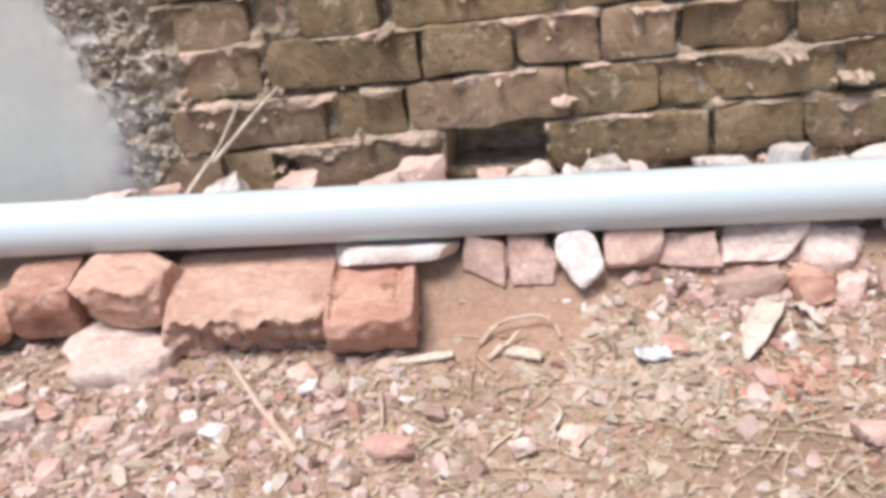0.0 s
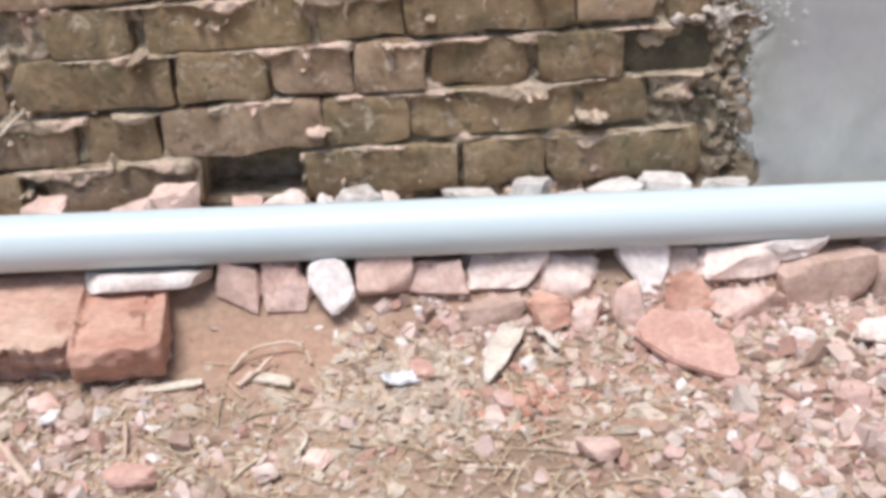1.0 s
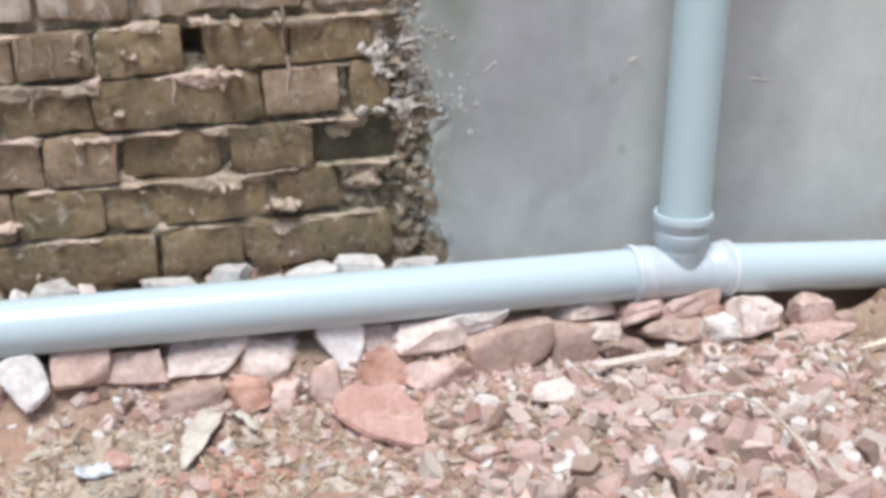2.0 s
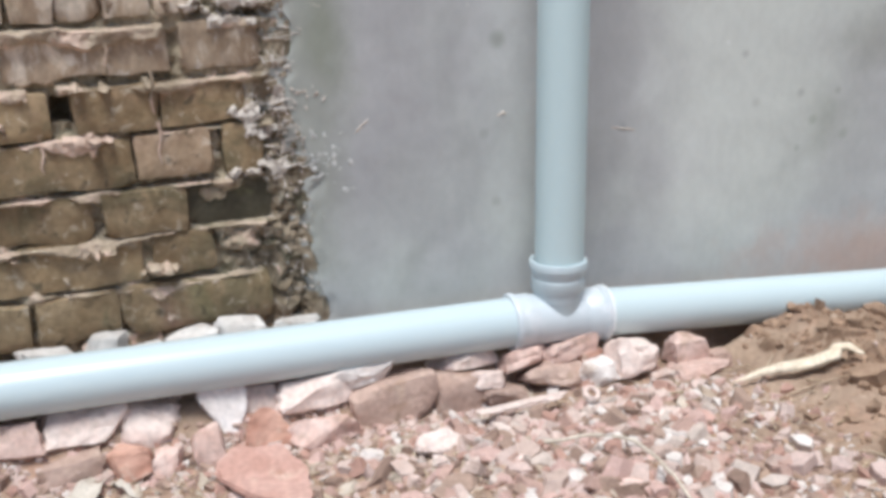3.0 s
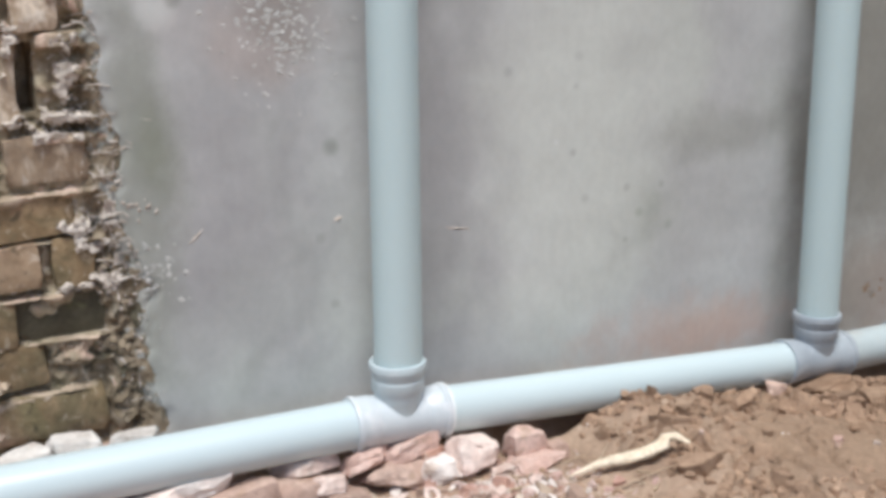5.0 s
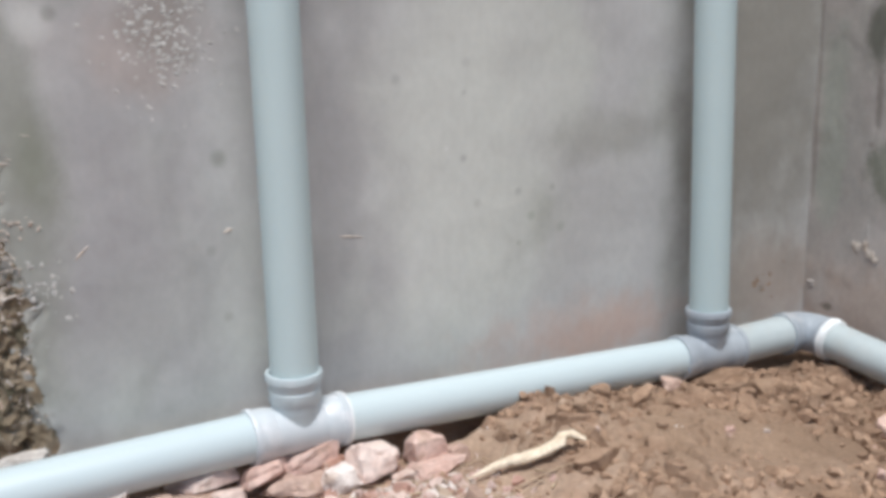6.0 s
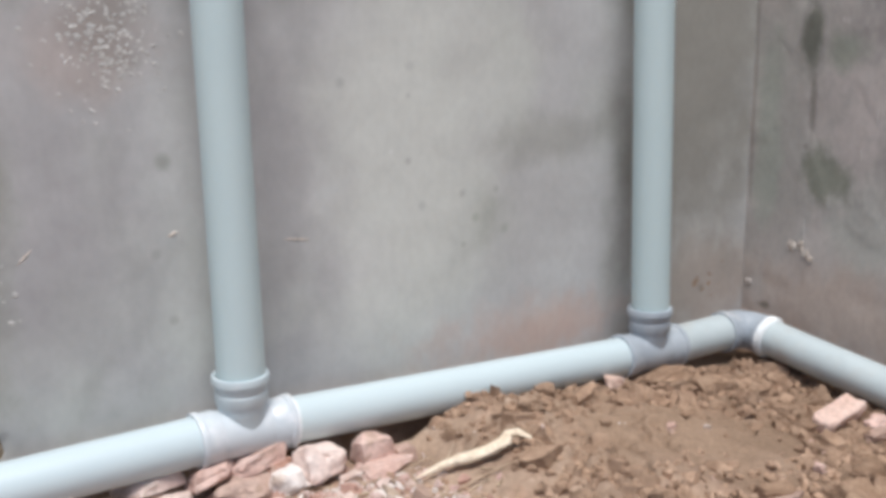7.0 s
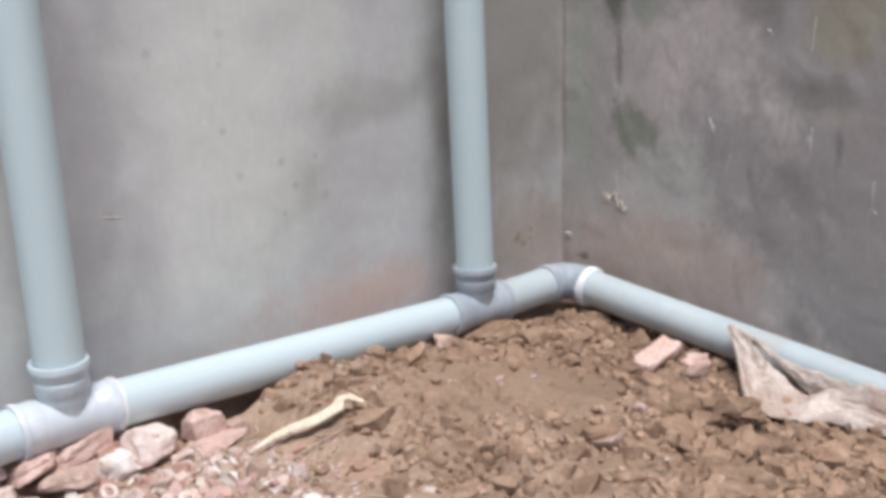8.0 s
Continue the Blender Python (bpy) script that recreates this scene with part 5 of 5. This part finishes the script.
wood_chip(-0.345, -0.272, 4, 0.10, 0.014)
wood_chip(-0.207, -0.272, -24, 0.075, 0.020)
wood_chip(1.345, -0.555, 8, 0.07, 0.012)
stem("twig", [(-0.262, -0.250, 0.002), (-0.235, -0.215, 0.012), (-0.195, -0.204, 0.016), (-0.165, -0.212, 0.010), (-0.152, -0.240, 0.002)], 0.0030, 0.0022, STALK, "thin dry twig bent over the bare earth", "twig", True)
stem("twig", [(-0.247, -0.285, 0.003), (-0.222, -0.262, 0.008), (-0.205, -0.238, 0.010)], 0.0040, 0.0026, STALK, "short dry twig lying beside a wood chip", "twig", True)
stem("dry_stalk", [(-0.700, -0.505, 0.003), (-0.650, -0.450, 0.006), (-0.600, -0.395, 0.004)], 0.0026, 0.0020, STALK, "thin dry stalk lying among pale chips", "stem", True)
stem("dry_stalk", [(-0.385, -0.345, 0.002), (-0.375, -0.385, 0.006), (-0.368, -0.430, 0.003)], 0.0028, 0.0020, STALK, "thin dry stalk lying among pale chips", "stem", True)
stem("dry_stalk", [(-0.165, -0.440, 0.003), (-0.150, -0.405, 0.007), (-0.158, -0.375, 0.004)], 0.0034, 0.0024, LEAF, "short pale stalk on the trodden earth", "stem", True)
rubble(-0.353, -0.485, -0.078, -0.050, 0.058, FLAT_RED, "flat red brick chip lying on earth", 0.040, 2, 9)
rubble(-0.483, -0.340, -0.082, -0.056, 0.022, WHITE_STONE, "small white pebble among pale chips", 0.026, 0, 12)
rubble(-0.588, -0.435, -0.086, -0.058, 0.030, WHITE_STONE, "whitish chalky pebble among chips", 0.034, 0, 12)
rubble(-0.875, -0.410, -0.080, -0.046, 0.060, SLAB_STONE, "pale pinkish stone among chips", 0.040, 0, 10)
rubble(-0.193, -0.490, -0.078, -0.050, 0.028, PALE_STONE, "small pale triangular stone on earth", 0.03)
rubble(0.205, -0.490, -0.078, -0.040, 0.050, PINK_STONE, "pale pinkish stone lying on earth", 0.042)
rubble(1.500, -0.765, 0.000, 0.040, 0.060, BROWN_BRICK, "clod-like brown stone on the mound", 0.05)


def loose_chips(n, seed):
    """Larger brick chips that stand out among the gravel, each on its own."""
    gen = random.Random(seed)
    made = 0
    while made < n:
        x, y = gen.uniform(-0.95, 1.05), gen.uniform(-0.80, -0.27)
        if gen.random() > chip_density(x, y):
            continue
        made += 1
        w = gen.uniform(0.024, 0.046)
        finish, tint = gen.choice(((PINK_STONE, "pink"), (PALE_STONE, "pale"), (SLAB_STONE, "dusty pink"), (BROWN_BRICK, "brown"), (FLAT_RED, "red"), (SLAB_STONE, "dusty pink")))
        ob = new("brick_chip", broken_stone("brick_chip", w, w * gen.uniform(0.55, 0.9), w * gen.uniform(0.30, 0.55), finish, seed * 100 + made, 8))
        ob.matrix_basis = pose(x, y, ground_z(x, y) + w * 0.12, gen.gauss(0, 10), gen.gauss(0, 10), gen.uniform(0, 360))
        tagged(ob, tint + " broken brick chip lying among finer chips", "brick chip", "larger brick chips")


loose_chips(70, 17)


def sack():
    """A torn sack: a band that hangs from the pipe, then lies along the earth."""
    upper = [(2.098, -0.592, 0.016), (2.092, -0.625, 0.006), (2.085, -0.660, -0.019), (2.075, -0.705, -0.047), (2.064, -0.752, -0.070), (2.066, -0.790, -0.074), (2.078, -0.825, -0.062), (2.080, -0.875, -0.068), (2.082, -0.935, -0.070), (2.085, -1.08, -0.070)]
    lower = [(2.092, -0.578, 0.006), (2.067, -0.613, -0.022), (2.040, -0.643, -0.052), (1.980, -0.689, -0.078), (1.936, -0.742, -0.085), (1.942, -0.783, -0.088), (1.976, -0.829, -0.090), (2.012, -0.868, -0.092), (2.034, -0.945, -0.096), (2.045, -1.07, -0.10)]

    def rail(points, u):
        f = u * (len(points) - 1)
        k = min(int(f), len(points) - 2)
        a, b, c, d = [Vector(points[max(0, min(len(points) - 1, k + n))]) for n in (-1, 0, 1, 2)]
        t = f - k
        return 0.5 * ((2 * b) + (c - a) * t + (2 * a - 5 * b + 4 * c - d) * t * t + (3 * b - a - 3 * c + d) * t ** 3)

    def place(u, v):
        p = rail(upper, u).lerp(rail(lower, u), v)
        bulge = math.sin(math.pi * v)
        step = u * 9
        pouch = smooth_step(step, 0.8, 2.5) * smooth_step(-step, -6.0, -4.6)
        rim = math.exp(-((v - 0.92) / 0.10) ** 2) * smooth_step(step, 0.5, 1.5)
        p.z += rim * 0.014 - pouch * bulge * 0.010 + 0.006 * math.sin(13 * v + 5 * u) * bulge + 0.008 * smooth_step(step, 5.0, 6.0) * math.sin(9 * v + 2.0)
        p.x -= rim * 0.006 + 0.010 * noise.noise(Vector((u * 12, v * 4, 4))) * bulge
        p.z += (0.012 * noise.noise(Vector((u * 9, v * 3, 9))) + 0.005 * noise.noise(Vector((u * 30, v * 9, 2)))) * smooth_step(u, 0.0, 0.15)
        p.z = max(p.z, max(ground_z(p.x, p.y, False) + 0.012, ground_z(p.x, p.y) + 0.006) + 0.005 * noise.noise(Vector((u * 22, v * 7, 5))))
        return p

    ob = new("torn_sack", grid_mesh("torn_sack", spaced((0, 1, 120)), spaced((0, 1, 44)), place, SACK, 60))
    ob.modifiers.new("thickness", "SOLIDIFY").thickness = 0.0015
    tail_u, tail_v = spaced((0, 1, 12)), spaced((-1, 1, 4))

    def ribbon(u, v):
        x, y = 2.000 - 0.075 * u + v * 0.008 + 0.012 * math.sin(u * 4), -0.890 - 0.065 * u + v * 0.011
        return x, y, ground_z(x, y, False) + 0.012 + 0.012 * math.sin(u * 5) + 0.004 * v

    strip = part("torn_strip", grid_mesh("torn_strip", tail_u, tail_v, ribbon, SACK, 60), ob, "loose torn strip of the sack")
    strip.modifiers.new("thickness", "SOLIDIFY").thickness = 0.0015
    over = [(2.085, -0.640, 0.010), (2.085, -0.717, -0.026), (2.086, -0.790, -0.034), (2.086, -0.859, -0.034), (2.085, -0.935, -0.030), (2.083, -1.060, -0.040)]
    under = [(2.087, -0.655, -0.010), (2.083, -0.728, -0.052), (2.078, -0.787, -0.088), (2.072, -0.850, -0.084), (2.068, -0.932, -0.080), (2.066, -1.060, -0.090)]

    def drape(u, v):
        p = rail(over, u).lerp(rail(under, u), v)
        p.x -= 0.004 * math.sin(math.pi * v) + 0.004 * noise.noise(Vector((u * 14, v * 4, 6)))
        p.z += 0.012 * noise.noise(Vector((u * 9, 2, 1))) * (1 - v) + 0.004 * noise.noise(Vector((u * 26, v * 7, 3)))
        return p

    flap = part("far_flap", grid_mesh("far_flap", spaced((0, 1, 60)), spaced((0, 1, 16)), drape, SACK, 60), ob, "dusty far flap of the sack draped on the pipe")
    flap.modifiers.new("thickness", "SOLIDIFY").thickness = 0.0015
    return tagged(ob, "dirty pale woven sack, torn and half buried in earth", "sack")


sack()
loose_brick(1.962, -0.500, -0.042, 0.120, 0.052, 0.036, TAN_BRICK, "pale pinkish brick piece beside the side pipe", 8, -9, 2, 5, 0.3, 0.004)
rubble(1.815, -0.215, -0.034, 0.006, 0.110, LUMP, "flat brown slab of earth by the tee", 0.075, -3, 9)
rubble(1.885, -0.255, -0.055, -0.010, 0.070, LUMP, "brown earth lump beside a flat slab", 0.055, 5, 9)
rubble(1.690, -0.175, -0.030, 0.012, 0.045, BROWN_BRICK, "greyish brown stone against the pipe", 0.04, 6, 9)
rubble(1.675, -0.680, -0.020, 0.008, 0.026, PINK_STONE, "small pale pebble on the mound", 0.024, 0, 9)
rubble(2.040, -0.560, -0.080, -0.035, 0.055, PINK_STONE, "small pinkish brick bit beside the side pipe", 0.045)
rubble(1.995, -0.590, -0.080, -0.040, 0.060, BROWN_BRICK, "brown earthy stone beside the side pipe", 0.045)

# rough spots on the plaster


def crumbs(name, spots, sizes, material, label, flat=0.32, proud=0.0006):
    """Small lumps on the wall's face, joined in one mesh; spots are (x, z)."""
    gen = random.Random(len(spots) + 8)
    verts, faces = [], []
    bm = bmesh.new()
    bmesh.ops.create_icosphere(bm, subdivisions=1, radius=1.0)
    base = [v.co.copy() for v in bm.verts]
    tris = [[v.index for v in f.verts] for f in bm.faces]
    bm.free()
    for x, z in spots:
        s = gen.uniform(*sizes)
        on_plaster = lerp_table(z, EDGE_LEFT) > x or x > lerp_table(z, EDGE_RIGHT)
        at = Vector((x, (plaster_face(x, z) if on_plaster else mortar_face(x, z)) + proud, z))
        wide, tall, lean = gen.uniform(0.7, 1.6), gen.uniform(0.7, 1.6), gen.uniform(-0.8, 0.8)
        faces += [[k + len(verts) for k in t] for t in tris]
        for b in base:
            q = b * gen.uniform(0.75, 1.2)
            verts.append(at + Vector((q.x * s * wide + q.z * s * lean, q.y * s * flat, q.z * s * tall)))
    return part(name, mesh_of(name, verts, faces, material, 30), wall_north, label)


grit = random.Random(8)
crumbs("bare_grit", [(grit.gauss(0.745, 0.044), grit.gauss(0.722, 0.048)) for _ in range(260)], (0.0022, 0.0052), GRIT, "cluster of pale grit showing in the plaster")
crumbs("stuck_earth", [(grit.gauss(2.13, 0.030), grit.gauss(0.100, 0.022)) for _ in range(34)], (0.0018, 0.0052), LUMP, "brown earth stuck on the plaster in the corner")
crumbs("bare_grit", [(grit.gauss(0.535, 0.018), grit.gauss(0.345, 0.028)) for _ in range(46)], (0.0018, 0.0050), GRIT, "rough grey crumbs stuck on the plaster")
edge_spots = []
for k in range(110):
    z = grit.choice((grit.gauss(0.62, 0.05), grit.uniform(0.28, 0.78), grit.uniform(0.10, 0.40)))
    edge_spots.append((lerp_table(z, EDGE_RIGHT) - abs(grit.gauss(0.008, 0.026)), z))
crumbs("loose_daub", edge_spots[:40], (0.0015, 0.0038), DAUB_PALE, "pale pinkish crumbs of mortar at the broken edge", 0.6, 0.0)
crumbs("loose_daub", edge_spots[40:], (0.0022, 0.0060), DAUB, "brown crumbs of mortar at the broken edge", 0.6, 0.0)
for x, z, wide, tall in SPLASHES:
    crumbs("cement_splash", [(grit.gauss(x, wide), grit.gauss(z, tall)) for _ in range(26)], (0.0016, 0.0036), DAUB_PALE, "pale lumpy splash of cement over the broken edge", 0.5, -0.0005)
left_spots = []
for k in range(200):
    z = grit.uniform(0.10, 0.42)
    left_spots.append((lerp_table(z, EDGE_LEFT) + abs(grit.gauss(0.010, 0.045)), z))
crumbs("loose_daub", left_spots[:60], (0.0015, 0.0042), DAUB_PALE, "pale crumbs of mortar at the broken edge", 0.7, 0.0)
crumbs("loose_daub", left_spots[60:140], (0.0022, 0.0055), DAUB_SANDY, "brown crumbs of mortar at the broken edge", 0.7, 0.0)


def smear(points, r0, r1, label):
    v, f = strand(points, r0, r1, 6)
    return part("plaster_smear", mesh_of("plaster_smear", v, f, BED_MORTAR if "run" in label else DAUB_PALE, 60), wall_north, label)


smear([(0.573, 0.002, 0.376), (0.588, -0.0008, 0.390), (0.600, -0.0008, 0.401), (0.615, 0.002, 0.414)], 0.0036, 0.0018, "pale scratch of cement")
smear([(1.030, 0.002, 0.357), (1.052, -0.0004, 0.354), (1.075, -0.0004, 0.350), (1.098, 0.002, 0.345)], 0.0026, 0.0014, "pale scratch of cement")
smear([(0.822, 0.002, 0.392), (0.833, -0.0012, 0.397), (0.843, 0.002, 0.396)], 0.0045, 0.0030, "pale scratch of cement")
for k, (x, z, dx, dz) in enumerate([(0.455, 0.427, 0.075, -0.003), (0.452, 0.436, 0.045, 0.010), (0.470, 0.335, 0.030, 0.008)]):
    smear([(x, 0.008, z), (x + dx * 0.35, 0.002, z + dz * 0.25 + 0.003), (x + dx * 0.7, 0.000, z + dz * 0.75), (x + dx, 0.002, z + dz)], 0.0030, 0.0006, "pale splash of cement")
RUNS = [(-0.097, 0.462, 0.060), (-0.078, 0.462, 0.062), (-0.052, 0.448, 0.045), (0.113, 0.398, 0.048), (-0.085, 0.385, 0.035), (0.276, 0.495, 0.062), (0.281, 0.420, 0.065), (0.215, 0.545, 0.05)]
fringe = random.Random(31)
for k in range(34):
    z = fringe.choice((fringe.gauss(0.44, 0.03), fringe.gauss(0.54, 0.05), fringe.uniform(0.10, 0.75)))
    x = lerp_table(z, EDGE_RIGHT) + fringe.gauss(-0.022, 0.016)
    dx, dz = fringe.uniform(0.014, 0.045), fringe.gauss(0.002, 0.010)
    smear([(x, 0.012, z), (x + dx * 0.4, 0.001, z + dz * 0.2 + 0.002), (x + dx * 0.7, 0.000, z + dz * 0.6), (x + dx, 0.003, z + dz)], fringe.uniform(0.0008, 0.0017), 0.0005, "pale splash of cement")
for k in range(9):
    z = fringe.uniform(0.12, 0.40)
    x = lerp_table(z, EDGE_LEFT) + fringe.gauss(0.026, 0.018)
    dx, dz = fringe.uniform(-0.030, -0.008), fringe.gauss(0.0, 0.012)
    smear([(x, 0.012, z), (x + dx * 0.4, 0.001, z + dz * 0.2 + 0.002), (x + dx * 0.7, 0.000, z + dz * 0.6), (x + dx, 0.003, z + dz)], fringe.uniform(0.0008, 0.0017), 0.0005, "pale splash of cement")
for k in range(96):
    left = k % 2 == 1
    z = fringe.uniform(0.11, 0.40) if left else fringe.choice((fringe.gauss(0.44, 0.05), fringe.gauss(0.62, 0.07), fringe.uniform(0.12, 0.75)))
    x = lerp_table(z, EDGE_LEFT) + fringe.uniform(-0.012, 0.085) if left else lerp_table(z, EDGE_RIGHT) - fringe.uniform(-0.006, 0.060)
    turn, length, bend = fringe.uniform(0, 6.28), fringe.uniform(0.010, 0.032), fringe.gauss(0, 0.8)
    line = []
    for step in range(5):
        line.append((x, mortar_face(x, z) - 0.0012, z))
        x, z, turn = x + math.cos(turn) * length / 4, z + math.sin(turn) * length / 4, turn + bend / 4
    smear(line, fringe.uniform(0.0012, 0.0030), 0.0007, "pale splash of cement")
for x, z, length in RUNS:
    smear([(x, 0.013, z), (x + 0.003, 0.0125, z - length * 0.3), (x - 0.002, 0.0128, z - length * 0.7), (x + 0.001, 0.0142, z - length)], 0.0030, 0.0018, "pale run of cement down a brick")
for y, z, dy, dz, r in [(-0.166, 0.255, -0.006, -0.060, 0.0026), (-0.30, 0.43, -0.004, -0.03, 0.0022), (-0.415, 0.405, -0.014, -0.032, 0.0042), (-0.655, 0.405, 0.002, -0.055, 0.0032), (-0.648, 0.625, 0.004, -0.07, 0.0024), (-0.393, 0.60, 0.0, -0.035, 0.0020), (-0.545, 0.595, -0.014, -0.006, 0.0042), (-0.79, 0.315, 0.0, -0.06, 0.0026), (-0.80, 0.25, 0.016, 0.012, 0.0030), (-0.335, 0.52, 0.0, -0.04, 0.0016), (-0.47, 0.33, 0.012, -0.05, 0.0018)]:
    v, f = strand([(side_face(y + dy * k, z + dz * k) + r * 0.45, y + dy * k, z + dz * k + 0.004 * noise.noise(Vector((y * 40, k * 4, 0)))) for k in (0, 0.3, 0.6, 1.0)], r, r * 0.5, 7)
    part("plaster_smear", mesh_of("plaster_smear", v, f, DAUB_PALE if r > 0.006 else GRIT, 60), wall_east, "pale splash of cement")


for k, (y, z, w, h) in enumerate([(-0.140, 0.186, 0.022, 0.026), (-0.163, 0.190, 0.018, 0.030), (-0.176, 0.176, 0.020, 0.022), (-0.190, 0.165, 0.016, 0.014), (-0.02, 0.075, 0.020, 0.018)]):
    lump = part("plaster_smear", broken_stone("plaster_smear", 0.007, w, h, DAUB_PALE if k < 4 else OLD_PLASTER, 700 + k, 8, 0.2), wall_east, "pale splash of cement")
    lump.location = (side_face(y, z), y, z)
gen_clod = random.Random(77)
for x, y, w in [(1.78, -0.80, 0.110), (1.88, -0.87, 0.090), (1.69, -0.87, 0.105), (1.60, -0.88, 0.080), (1.62, -0.78, 0.050), (1.83, -0.72, 0.060), (1.55, -0.90, 0.065), (1.74, -0.70, 0.045), (1.66, -0.40, 0.050), (1.80, -0.33, 0.045), (1.92, -0.42, 0.050), (1.52, -0.30, 0.045), (1.40, -0.26, 0.050)]:
    clod = new("earth_clod", broken_stone("earth_clod", w, w * gen_clod.uniform(0.7, 0.95), w * gen_clod.uniform(0.45, 0.65), LUMP, int(w * 9000 + x * 100), 15, 0.16))
    clod.matrix_basis = pose(x, y, ground_z(x, y) + w * 0.15, gen_clod.gauss(0, 8), gen_clod.gauss(0, 8), gen_clod.uniform(0, 360))
    tagged(clod, "crumbly brown lump of dug earth", "earth clod", "earth clods on the mound")

for k in range(90):
    x, y = gen_clod.uniform(1.45, 2.04), gen_clod.uniform(-1.0, -0.40)
    if math.hypot((x - 1.62) / 0.22, (y + 0.52) / 0.22) < 1 or (x > 1.88 and -0.88 < y < -0.44):
        continue
    w = min(0.085, gen_clod.lognormvariate(-3.25, 0.42))
    clod = new("earth_clod", broken_stone("earth_clod", w, w * gen_clod.uniform(0.6, 0.95), w * gen_clod.uniform(0.4, 0.7), LUMP, 4000 + k, 10, 0.15))
    clod.matrix_basis = pose(x, y, ground_z(x, y) + w * 0.10, gen_clod.gauss(0, 14), gen_clod.gauss(0, 14), gen_clod.uniform(0, 360))
    tagged(clod, "crumbly brown lump of dug earth", "earth clod", "earth clods on the mound")


def washer(x, y):
    ob = new("rubber_ring", lathe("rubber_ring", (0, 0, 0), (0, 0, 1), [(-0.003, 0.009), (0.0, 0.007), (0.003, 0.009), (0.0035, 0.012), (0.0, 0.0145), (-0.0035, 0.012)], PALE_STONE, 28))
    ob.matrix_basis = pose(x, y, ground_z(x, y) + 0.030, 34, 8, 0)
    return tagged(ob, "small pale ring lying among brick chips", "ring")


washer(0.871, -0.272)

# ---- bricks of the bare patch ----
brick_no = 0
for row, (z0, slope, h, spans) in enumerate(COURSES):
    for x0, x1 in spans:
        brick_no += 1
        gen = random.Random(brick_no * 13)
        w = x1 - x0
        recessed = row == 2 and x0 > 0.3
        finish = DARK_BRICK if recessed else PALE_BRICK if row > 4 else ROSE_BRICK if gen.random() < 0.3 else OLD_BRICK
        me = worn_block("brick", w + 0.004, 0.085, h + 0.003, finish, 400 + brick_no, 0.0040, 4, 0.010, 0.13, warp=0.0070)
        part("brick", me, wall_north, "dark recessed brick" if recessed else "", pose((x0 + x1) / 2, BRICK_FACE + 0.0425 + 0.016 * recessed + gen.uniform(-0.004, 0.006), z0 + slope * (x0 + x1) / 2 + h / 2, gen.uniform(-2, 2), -math.degrees(slope) * 0.9 + gen.uniform(-0.6, 0.6), gen.uniform(-1.5, 1.5)))
